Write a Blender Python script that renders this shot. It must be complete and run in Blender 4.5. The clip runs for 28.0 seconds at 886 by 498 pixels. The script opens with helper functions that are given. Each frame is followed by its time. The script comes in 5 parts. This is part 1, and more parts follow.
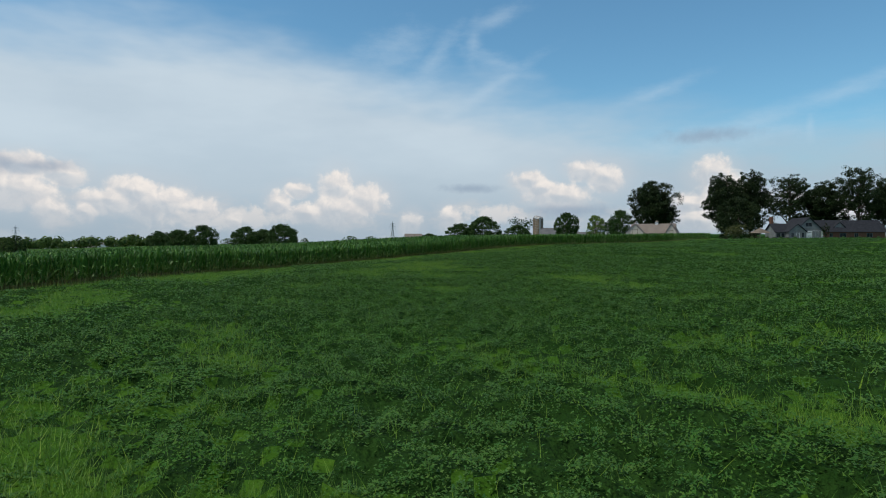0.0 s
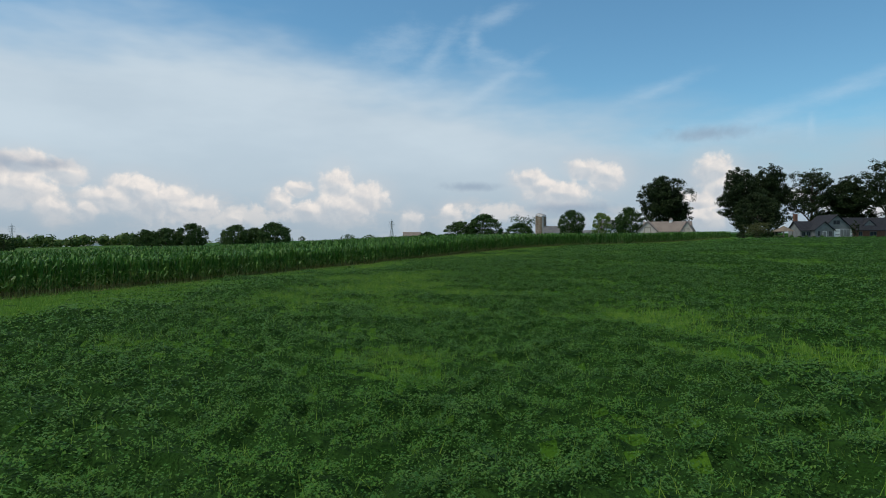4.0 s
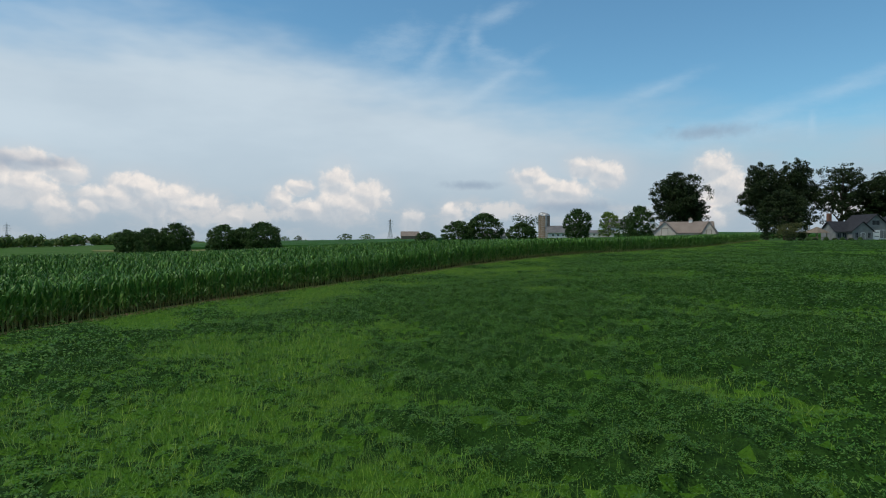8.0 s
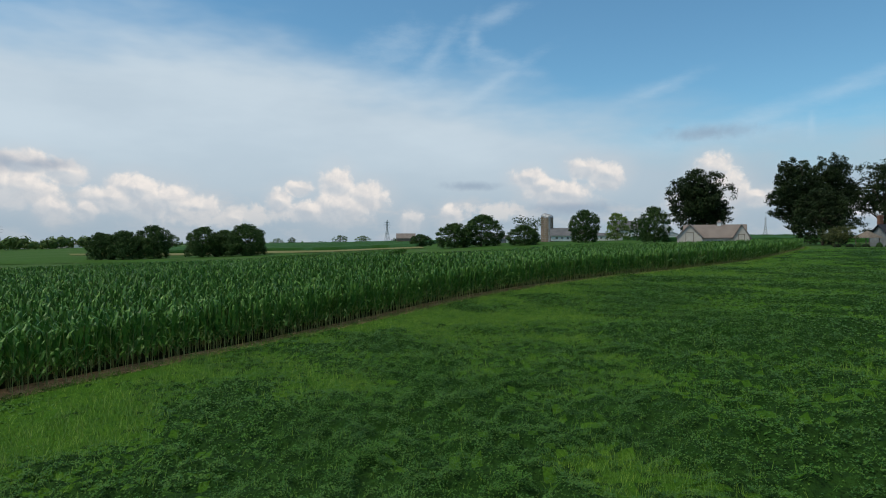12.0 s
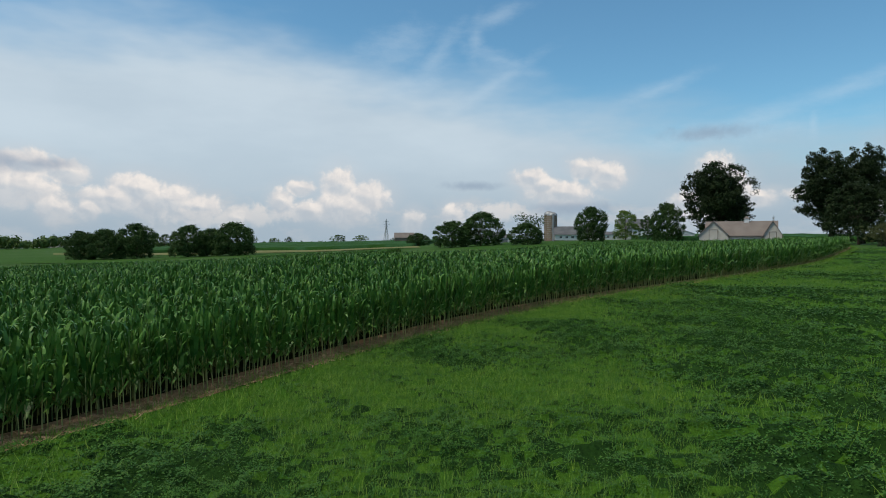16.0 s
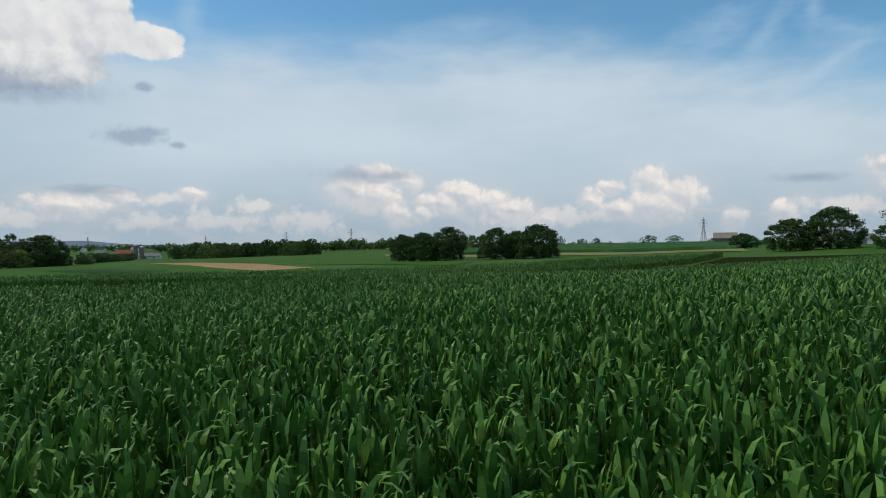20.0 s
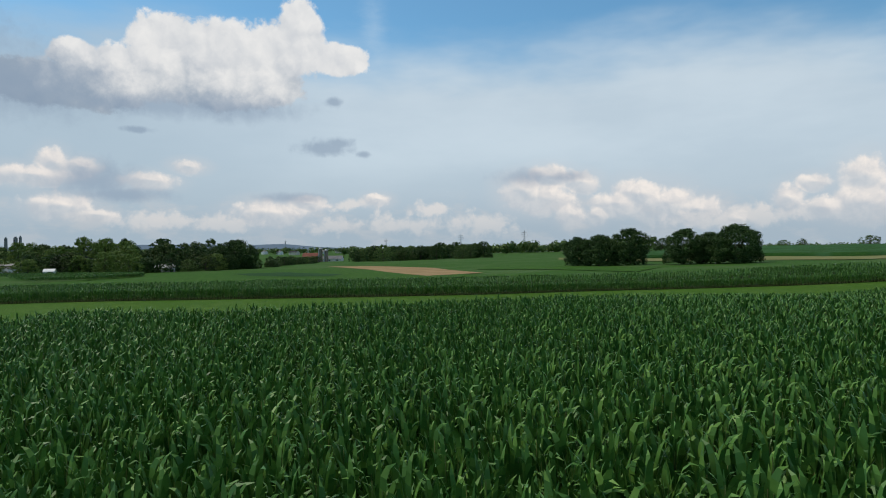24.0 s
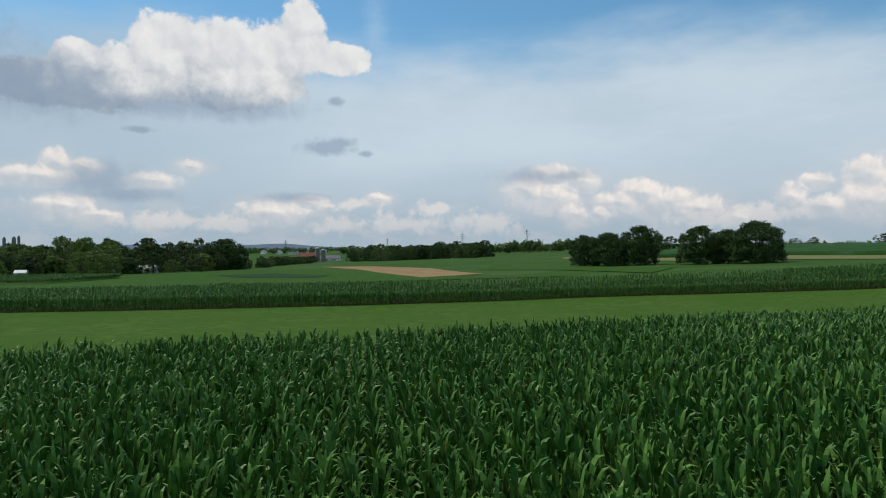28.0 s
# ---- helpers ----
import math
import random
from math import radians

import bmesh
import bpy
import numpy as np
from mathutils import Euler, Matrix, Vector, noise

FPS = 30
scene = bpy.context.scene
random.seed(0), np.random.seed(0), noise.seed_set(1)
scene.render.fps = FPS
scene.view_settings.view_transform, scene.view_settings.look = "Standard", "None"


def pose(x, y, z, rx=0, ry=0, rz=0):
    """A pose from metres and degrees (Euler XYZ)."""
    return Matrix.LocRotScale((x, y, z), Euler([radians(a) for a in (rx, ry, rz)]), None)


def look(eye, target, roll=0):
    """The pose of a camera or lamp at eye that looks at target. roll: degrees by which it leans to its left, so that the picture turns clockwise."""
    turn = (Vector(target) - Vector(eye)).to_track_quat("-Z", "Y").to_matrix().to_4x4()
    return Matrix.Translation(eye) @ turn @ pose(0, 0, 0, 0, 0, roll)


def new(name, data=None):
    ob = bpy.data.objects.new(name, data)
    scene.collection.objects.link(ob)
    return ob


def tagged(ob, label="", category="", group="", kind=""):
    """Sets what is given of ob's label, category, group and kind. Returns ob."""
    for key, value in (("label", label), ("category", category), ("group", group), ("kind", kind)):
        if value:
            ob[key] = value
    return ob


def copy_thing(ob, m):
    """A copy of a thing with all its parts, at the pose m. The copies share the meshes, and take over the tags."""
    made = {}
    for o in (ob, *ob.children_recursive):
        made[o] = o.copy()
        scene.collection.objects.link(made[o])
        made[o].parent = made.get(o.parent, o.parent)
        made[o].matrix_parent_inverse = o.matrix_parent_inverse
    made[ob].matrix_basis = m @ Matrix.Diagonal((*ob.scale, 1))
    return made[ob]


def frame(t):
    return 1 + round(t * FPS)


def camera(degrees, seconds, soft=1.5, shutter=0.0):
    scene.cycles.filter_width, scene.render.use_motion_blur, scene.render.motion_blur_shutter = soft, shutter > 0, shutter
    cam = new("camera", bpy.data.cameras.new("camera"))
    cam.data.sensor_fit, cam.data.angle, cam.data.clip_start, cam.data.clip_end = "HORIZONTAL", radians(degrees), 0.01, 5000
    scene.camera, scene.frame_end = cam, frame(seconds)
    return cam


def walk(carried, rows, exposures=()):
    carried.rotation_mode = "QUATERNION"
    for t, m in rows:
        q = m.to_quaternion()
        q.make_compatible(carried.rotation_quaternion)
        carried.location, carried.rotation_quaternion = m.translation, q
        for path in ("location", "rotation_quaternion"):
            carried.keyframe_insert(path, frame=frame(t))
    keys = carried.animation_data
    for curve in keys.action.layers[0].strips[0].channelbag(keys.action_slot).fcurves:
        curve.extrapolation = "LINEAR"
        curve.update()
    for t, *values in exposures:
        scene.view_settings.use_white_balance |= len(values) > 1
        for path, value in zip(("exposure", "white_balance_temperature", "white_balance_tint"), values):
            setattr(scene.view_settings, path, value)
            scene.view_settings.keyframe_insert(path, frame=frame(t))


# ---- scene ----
cam = camera(68.5, 28.0, soft=1.0)
METRES, EYE, TILT, LEAN, TURN = 210.0, 3.5, -0.4, 0.0, 0.0
ROWS = [
    (0.0, 0.0, 0.0, 0.0, 0.0, 0.0, -0.0),
    (0.5, 0.0006, 0.01, 0.0002, 0.0, -0.0, 0.0),
    (1.0, 0.0014, 0.0194, 0.0003, 0.01, -0.01, -0.01),
    (1.5, 0.0021, 0.0289, 0.0005, 0.02, -0.04, -0.01),
    (2.0, 0.0028, 0.0387, 0.0009, 0.03, -0.07, -0.0),
    (2.5, 0.0035, 0.0494, 0.0013, 0.04, -0.08, 0.01),
    (3.0, 0.0039, 0.0603, 0.0013, 0.03, -0.09, 0.01),
    (3.5, 0.0049, 0.0733, 0.0019, 0.04, -0.12, 0.01),
    (5.5, 0.0086, 0.1182, 0.0049, 0.12, -0.25, 0.06),
    (6.0, 0.0096, 0.1313, 0.0057, 0.12, -0.26, 0.07),
    (6.5, 0.0105, 0.1448, 0.0066, 0.12, -0.28, 0.06),
    (7.0, 0.0115, 0.1586, 0.0075, 0.12, -0.28, 0.05),
    (7.5, 0.0125, 0.1729, 0.0085, 0.12, -0.28, 0.06),
    (8.0, 0.0136, 0.1877, 0.0094, 0.11, -0.29, 0.05),
    (8.5, 0.0149, 0.2032, 0.0103, 0.11, -0.26, 0.06),
    (9.0, 0.0161, 0.219, 0.0113, 0.1, -0.26, 0.05),
    (9.5, 0.0174, 0.235, 0.0123, 0.1, -0.25, 0.06),
    (10.0, 0.0186, 0.2507, 0.0132, 0.09, -0.26, 0.08),
    (10.5, 0.0199, 0.2665, 0.0141, 0.09, -0.24, 0.08),
    (11.0, 0.0213, 0.2827, 0.0151, 0.09, -0.22, 0.09),
    (11.5, 0.0226, 0.298, 0.016, 0.08, -0.22, 0.09),
    (12.0, 0.024, 0.3144, 0.0171, 0.08, -0.21, 0.09),
    (12.5, 0.0253, 0.3282, 0.0173, 0.07, -0.21, 0.07),
    (14.5, 0.0296, 0.3692, 0.0161, 0.08, -0.22, 0.03),
    (15.0, 0.0309, 0.3815, 0.016, 0.07, -0.23, 0.03),
    (15.5, 0.0321, 0.3937, 0.016, 0.05, -0.23, 0.03),
    (16.0, 0.0333, 0.4059, 0.016, 0.21, -0.22, 0.04),
    (16.5, 0.0342, 0.418, 0.0161, 1.2, -0.21, 0.02),
    (17.0, 0.0348, 0.4299, 0.0165, 3.58, -0.22, 0.0),
    (17.5, 0.0347, 0.4418, 0.0173, 7.27, -0.22, -0.01),
    (18.0, 0.034, 0.4537, 0.0181, 11.33, -0.21, 0.01),
    (18.5, 0.0324, 0.4654, 0.019, 15.48, -0.2, 0.08),
    (19.0, 0.0299, 0.4769, 0.02, 19.6, -0.21, 0.09),
    (19.5, 0.0266, 0.4886, 0.0209, 23.55, -0.19, 0.11),
    (20.0, 0.0223, 0.5006, 0.0218, 26.98, -0.17, 0.08),
    (20.5, 0.0173, 0.5126, 0.0228, 30.15, -0.14, 0.1),
    (21.0, 0.0115, 0.5244, 0.0238, 33.27, -0.12, 0.08),
    (21.5, 0.0051, 0.5358, 0.0247, 36.51, -0.08, 0.12),
    (22.0, -0.0019, 0.547, 0.0255, 39.54, -0.08, 0.13),
    (22.5, -0.0092, 0.5579, 0.0256, 41.43, -0.07, 0.11),
    (24.5, -0.0392, 0.6009, 0.0262, 42.2, 0.04, 0.22),
    (25.0, -0.0474, 0.6121, 0.0261, 42.21, 0.04, 0.24),
    (25.5, -0.0551, 0.6228, 0.026, 42.24, 0.05, 0.27),
    (26.0, -0.0629, 0.6336, 0.026, 42.28, 0.05, 0.29),
    (26.5, -0.0706, 0.6443, 0.026, 42.31, 0.07, 0.29),
    (27.0, -0.078, 0.6547, 0.0259, 42.34, 0.06, 0.29),
    (27.5, -0.0854, 0.665, 0.0259, 42.38, 0.01, 0.32),
    (28.0, -0.0931, 0.6755, 0.0258, 42.4, -0.02, 0.31),
]
walk(cam, [(t, pose(0, 0, EYE, TILT, LEAN, TURN) @ pose(METRES * x, METRES * y, METRES * z, 90 + pitch, roll, yaw)) for t, x, y, z, yaw, pitch, roll in ROWS])

# ---------------------------------------------------------------- sky and sun
SKY = 0.1


def link(tree, a, b):
    tree.links.new(a, b)


def node(tree, kind, operation=None, data_type=None, blend_type=None):
    n = tree.nodes.new(kind)
    if operation:
        n.operation = operation
    if data_type:
        n.data_type = data_type
    if blend_type:
        n.blend_type = blend_type
    return n


def mth(tree, op, a, b=None, c=None, clamp=False):
    n = tree.nodes.new("ShaderNodeMath")
    n.operation, n.use_clamp = op, clamp
    for k, v in enumerate((a, b, c)):
        if v is None:
            continue
        if isinstance(v, (int, float)):
            n.inputs[k].default_value = v
        else:
            tree.links.new(v, n.inputs[k])
    return n.outputs[0]


def ramp(tree, x, lo, hi, smooth=True):
    n = tree.nodes.new("ShaderNodeMapRange")
    n.interpolation_type = "SMOOTHSTEP" if smooth else "LINEAR"
    n.inputs[1].default_value, n.inputs[2].default_value = lo, hi
    tree.links.new(x, n.inputs[0])
    return n.outputs[0]


def mixc(tree, fac, a, b):
    n = tree.nodes.new("ShaderNodeMix")
    n.data_type = "RGBA"
    for k, v in ((0, fac), (6, a), (7, b)):
        if isinstance(v, (int, float)):
            n.inputs[k].default_value = v
        elif isinstance(v, tuple):
            n.inputs[k].default_value = (*v, 1)
        else:
            tree.links.new(v, n.inputs[k])
    return n.outputs[2]


# clouds as soft lobes on the sky: bearing (right of north), height, half width, half height, in degrees
WHITE = [
    (-32.9, 5.8, 1.7, 1.0), (-30.2, 5.3, 1.5, 0.8), (-33.3, 3.9, 2.3, 1.2), (-31.0, 2.5, 1.3, 0.9), (-28.9, 2.4, 0.8, 0.7), (-25.6, 4.1, 2.0, 1.2), (-23.5, 3.3, 2.4, 1.4), (-20.9, 2.7, 2.2, 1.0), (-27.4, 3.4, 2.0, 0.9), (-17.8, 1.9, 0.7, 0.6), (-35.2, 4.6, 1.6, 1.3),
    (-9.2, 4.8, 1.4, 1.4), (-7.2, 3.8, 1.9, 1.3), (-9.2, 2.8, 2.5, 1.3), (-14.2, 3.4, 1.0, 1.0), (-12.5, 4.6, 1.1, 0.6), (-12.0, 2.6, 1.6, 0.8),
    (-2.9, 1.8, 0.9, 0.9), (0.7, 2.2, 0.9, 1.0),
    (7.4, 5.5, 1.4, 0.8), (10.1, 4.1, 2.4, 0.9), (8.6, 4.8, 1.2, 0.8), (12.2, 6.3, 1.3, 0.8), (14.1, 5.6, 1.3, 1.1),
    (22.6, 5.6, 1.4, 1.3), (23.3, 4.2, 1.5, 1.3), (20.9, 3.2, 1.8, 0.8), (21.4, 1.8, 2.0, 0.9), (25.7, 3.5, 1.2, 0.6), (41, 8, 3, 1.2),
    (-73.1, 6.4, 1.0, 1.1), (-74.6, 5.5, 2.4, 0.7), (-71.1, 6.2, 1.1, 0.7), (-66.5, 5.4, 1.9, 0.6), (-63.5, 6.6, 1.1, 0.5), (-72.6, 3.2, 2.2, 0.9), (-70.3, 2.6, 1.6, 0.5),
    (-57.0, 2.8, 2.8, 1.0), (-54.0, 3.7, 1.6, 0.6), (-47.9, 4.1, 1.0, 0.5),
    (-86, 6, 4, 1.6), (-94, 4, 6, 2), (-120, 6, 9, 3), (60, 5, 6, 2), (100, 7, 9, 3), (150, 6, 10, 3),
]
SMALL = [(-66.0, 2.2, 2.6, 0.6), (-47.8, 2.2, 0.7, 0.7), (-50.3, 3.7, 1.5, 0.4), (-43.2, 3.2, 1.5, 0.5), (-45.4, 1.8, 3.0, 0.5), (-40.8, 2.2, 2.0, 0.7), (-60.6, 2.0, 2.0, 0.6), (-38.6, 1.8, 2.4, 0.7), (-52, 1.8, 1.6, 0.6), (-16.5, 2.2, 2.2, 0.7), (4.5, 2.6, 2.4, 0.6), (-20, 2.0, 2.6, 0.6), (28.4, 3.8, 0.9, 0.4), (32, 2.6, 2.4, 0.6)]
BIG = [
    (-64.9, 16.2, 3.0, 2.2), (-61.0, 15.8, 3.6, 2.5), (-54.5, 18.0, 1.8, 2.4), (-56.0, 16.2, 3.8, 2.3), (-51.4, 15.8, 2.8, 1.3), (-61.5, 13.6, 5.4, 2.3), (-67.4, 13.7, 3.8, 2.0), (-71.7, 14.6, 1.7, 1.1),
    (-74.3, 12.4, 4.3, 1.7), (-70.2, 12.3, 4.0, 1.6), (-57.8, 13.6, 4.2, 1.7), (-82, 13, 5, 2.4), (-110, 13.3, 8, 4),
]
GREY = [
    (-70.3, 5.4, 2.0, 1.0), (-68.5, 4.3, 2.5, 0.4), (-75.5, 12.2, 4.6, 1.6), (-66.2, 11.4, 5.1, 0.6), (-60.6, 11.5, 4.1, 0.7), (-34.6, 5.9, 2.0, 0.5), (-31.6, 5.9, 1.6, 0.3), (-55.1, 4.2, 1.9, 0.3), (22.0, 8.8, 2.2, 0.4), (2.3, 4.9, 1.6, 0.25), (11.0, 2.9, 2.4, 0.4), (-81, 13, 5, 2.4),
]
# bearing, height, half length, half width, tilt
WISP = [
    (4.5, 18.9, 2.1, 0.5, 0.40), (2.7, 17.2, 1.4, 0.5, 1.4), (4.6, 15.6, 2.5, 0.5, -0.33), (4.0, 13.3, 3.5, 0.42, 0.54), (-0.6, 16.0, 2.2, 0.6, 0.9), (-4.4, 16.6, 2.4, 1.2, 0.3), (-2.6, 13.8, 2.4, 0.7, 0.4),
    (25.7, 9.6, 4.8, 0.6, 0.25), (31.0, 11.2, 3.6, 0.5, 0.3), (36.0, 12.6, 4.0, 0.5, 0.25), (18.4, 12.6, 2.5, 0.4, 0.3), (29.4, 9.1, 0.3, 0.8, 0.01), (22, 8.6, 6, 0.8, 0.08), (-48.0, 18.6, 0.8, 2.0, 0.1),
]

world = bpy.data.worlds.new("sky")
scene.world = world
world.use_nodes = True
wt = world.node_tree
wt.nodes.clear()
SUN_EL, SUN_AZ = 60.0, 250.0  # degrees; bearing clockwise from north
air = node(wt, "ShaderNodeTexSky")
air.sky_type, air.sun_disc = "NISHITA", False
air.sun_elevation, air.sun_rotation = radians(SUN_EL), radians(SUN_AZ)
air.altitude, air.air_density, air.dust_density, air.ozone_density = 120, 1.0, 0.6, 1.6
place = node(wt, "ShaderNodeTexCoord")
xyz = node(wt, "ShaderNodeSeparateXYZ")
link(wt, place.outputs["Generated"], xyz.inputs[0])
az = mth(wt, "MULTIPLY", mth(wt, "ARCTAN2", xyz.outputs[0], xyz.outputs[1]), 57.2958)
el = mth(wt, "MULTIPLY", mth(wt, "ARCSINE", xyz.outputs[2]), 57.2958)
flat = node(wt, "ShaderNodeCombineXYZ")
link(wt, az, flat.inputs[0])
link(wt, el, flat.inputs[1])


def sky_noise(scale, detail, rough, stretch=(1, 1, 1), shift=(0, 0, 0)):
    m = node(wt, "ShaderNodeVectorMath", operation="MULTIPLY_ADD")
    m.inputs[1].default_value, m.inputs[2].default_value = stretch, shift
    link(wt, flat.outputs[0], m.inputs[0])
    n = node(wt, "ShaderNodeTexNoise")
    n.inputs["Scale"].default_value, n.inputs["Detail"].default_value, n.inputs["Roughness"].default_value = scale, detail, rough
    link(wt, m.outputs[0], n.inputs["Vector"])
    return n.outputs[0]


def lobes(rows):
    """The least scaled distance to any lobe's middle."""
    least = None
    for row in rows:
        a, e, w, h = row[:4]
        turn = row[4] if len(row) > 4 else 0.0
        src = flat.outputs[0]
        if turn:
            sub = node(wt, "ShaderNodeVectorMath", operation="SUBTRACT")
            sub.inputs[1].default_value = (a, e, 0)
            link(wt, src, sub.inputs[0])
            rot = node(wt, "ShaderNodeVectorRotate")
            rot.rotation_type = "Z_AXIS"
            rot.inputs["Angle"].default_value = -turn
            link(wt, sub.outputs[0], rot.inputs["Vector"])
            src, a, e = rot.outputs[0], 0, 0
        m = node(wt, "ShaderNodeVectorMath", operation="MULTIPLY_ADD")
        m.inputs[1].default_value, m.inputs[2].default_value = (1 / w, 1 / h, 0), (-a / w, -e / h, 0)
        link(wt, src, m.inputs[0])
        r = node(wt, "ShaderNodeVectorMath", operation="LENGTH")
        link(wt, m.outputs[0], r.inputs[0])
        least = r.outputs["Value"] if least is None else mth(wt, "SMOOTH_MIN", least, r.outputs["Value"], 0.25)
    return least


broad = sky_noise(0.13, 4, 0.55, stretch=(0.5, 1.5, 1))
streak = sky_noise(0.5, 6, 0.7, stretch=(0.5, 1.3, 1))
fine = sky_noise(1.1, 6, 0.65)
curl = node(wt, "ShaderNodeTexNoise")
curl.inputs["Scale"].default_value, curl.inputs["Detail"].default_value = 0.55, 4
link(wt, flat.outputs[0], curl.inputs["Vector"])
warp = node(wt, "ShaderNodeVectorMath", operation="MULTIPLY_ADD")
warp.inputs[1].default_value = (1.5, 1.5, 0)
link(wt, curl.outputs["Color"], warp.inputs[0])
link(wt, flat.outputs[0], warp.inputs[2])


def billow(scale, detail, rough, shift=(0, 0, 0)):
    """Rounded heaps: small at the middle of each heap, large in the creases."""
    m = node(wt, "ShaderNodeVectorMath", operation="ADD")
    m.inputs[1].default_value = shift
    link(wt, warp.outputs[0], m.inputs[0])
    n = node(wt, "ShaderNodeTexVoronoi")
    n.voronoi_dimensions, n.feature, n.normalize = "2D", "SMOOTH_F1", True
    n.inputs["Scale"].default_value, n.inputs["Detail"].default_value, n.inputs["Roughness"].default_value, n.inputs["Smoothness"].default_value = scale, detail, rough, 0.35
    link(wt, m.outputs[0], n.inputs["Vector"])
    return n.outputs["Distance"]


def raised(rows, up, right):
    return [(a + w * right, e + h * up, w, h) for a, e, w, h in rows]


# the high veil lies under a line that sinks towards the right
line = mth(wt, "MAXIMUM", mth(wt, "MINIMUM", mth(wt, "MULTIPLY_ADD", az, -0.20, 14.0), 16.8), 8.0)
under = mth(wt, "ADD", mth(wt, "SUBTRACT", line, el), mth(wt, "MULTIPLY_ADD", broad, 8.0, -4.0))
veil = mth(wt, "MULTIPLY", mth(wt, "MULTIPLY", ramp(wt, under, -2.6, 4.4), 0.94), ramp(wt, streak, -0.9, 0.4))
wisp_d = mth(wt, "ADD", lobes(WISP), mth(wt, "MULTIPLY_ADD", streak, 3.4, -1.7))
wisp = mth(wt, "MULTIPLY", ramp(wt, wisp_d, 2.2, -0.8), 0.30)
heap, heap_sun = billow(0.62, 3, 0.55), billow(0.62, 3, 0.55, (0.30, 0.42, 0))
ruffle = mth(wt, "ADD", mth(wt, "MULTIPLY_ADD", heap, 1.5, -0.62), mth(wt, "MULTIPLY_ADD", fine, 0.9, -0.45))
white_l = lobes(WHITE)
white_d = mth(wt, "ADD", white_l, mth(wt, "MULTIPLY", ruffle, 0.85))
vapour = mth(wt, "MULTIPLY", ramp(wt, mth(wt, "ADD", white_l, mth(wt, "MULTIPLY_ADD", broad, 2.0, -1.0)), 2.3, 0.8), 0.30)
relief = ramp(wt, mth(wt, "SUBTRACT", heap_sun, heap), -0.24, 0.26)
crown_light = ramp(wt, mth(wt, "SUBTRACT", lobes(raised(WHITE, 0.4, 0.15)), white_l), 0.42, -0.22)
white = mth(wt, "MULTIPLY", mth(wt, "MULTIPLY", ramp(wt, white_d, 1.26, 0.64), mth(wt, "MULTIPLY_ADD", crown_light, 0.42, 0.48)), ramp(wt, broad, 0.05, 0.50))
lit = mth(wt, "ADD", mth(wt, "MULTIPLY", relief, 0.5), mth(wt, "MULTIPLY", crown_light, 0.5))
heap_big, heap_big_sun = billow(0.27, 4, 0.50), billow(0.27, 4, 0.50, (0.55, 0.75, 0))
big_d = mth(wt, "ADD", lobes(BIG), mth(wt, "ADD", mth(wt, "MULTIPLY_ADD", heap_big, 0.80, -0.30), mth(wt, "MULTIPLY_ADD", fine, 0.64, -0.32)))
big = mth(wt, "MULTIPLY", ramp(wt, big_d, 1.08, 0.84), 0.97)
grey_d = mth(wt, "ADD", lobes(GREY), mth(wt, "MULTIPLY", ruffle, 1.2))
grey = mth(wt, "MULTIPLY", ramp(wt, grey_d, 2.0, 0.0), 0.62)
scud = mth(wt, "MULTIPLY", ramp(wt, mth(wt, "ADD", lobes([(-52.5, 8.5, 1.6, 0.5), (-51.3, 8.9, 0.9, 0.4), (-49.1, 8.0, 0.4, 0.2), (-51.7, 12.4, 0.5, 0.3), (-67.3, 9.4, 0.9, 0.2)]), mth(wt, "MULTIPLY", ruffle, 1.4)), 1.7, 0.2), 0.62)
tail = mth(wt, "MULTIPLY", mth(wt, "MAXIMUM", mth(wt, "SUBTRACT", -69.0, az), 0.0), 0.40)
body = ramp(wt, mth(wt, "ADD", mth(wt, "SUBTRACT", el, tail), mth(wt, "ADD", mth(wt, "MULTIPLY_ADD", heap_big, -5.0, 2.2), mth(wt, "MULTIPLY_ADD", fine, 2.4, -1.2))), 10.8, 15.6)
swell = ramp(wt, mth(wt, "SUBTRACT", heap_big_sun, heap_big), -0.34, 0.24)
K = 1 / SKY


def glow(r, g, b):
    return (r * K, g * K, b * K)


low = ramp(wt, el, 9.0, 0.5)
bank = mth(wt, "MULTIPLY", mth(wt, "MULTIPLY", ramp(wt, sky_noise(0.34, 6, 0.6, stretch=(0.7, 1.6, 1), shift=(9, 4, 0)), 0.46, 0.66), ramp(wt, el, 5.2, 2.2)), 0.62)
tint = node(wt, "ShaderNodeMix", data_type="RGBA", blend_type="MULTIPLY")
tint.inputs[0].default_value = 1.0
tint.inputs[7].default_value = (0.80, 1.22, 1.27, 1)
link(wt, air.outputs[0], tint.inputs[6])
base = mixc(wt, mth(wt, "MULTIPLY", low, 0.8), tint.outputs[2], glow(0.34, 0.455, 0.55))
dim = mth(wt, "MULTIPLY", mth(wt, "ADD", ramp(wt, az, 2.0, 30.0), ramp(wt, az, -48.0, -74.0)), 0.75)
veiled = mixc(wt, veil, base, mixc(wt, dim, mixc(wt, low, mixc(wt, ramp(wt, broad, 0.3, 0.7), glow(0.515, 0.612, 0.695), glow(0.585, 0.680, 0.755)), glow(0.39, 0.48, 0.565)), glow(0.385, 0.485, 0.575)))
wisped = mixc(wt, wisp, veiled, glow(0.60, 0.72, 0.82))
banked = mixc(wt, bank, mixc(wt, vapour, wisped, glow(0.62, 0.62, 0.64)), glow(0.60, 0.60, 0.61))
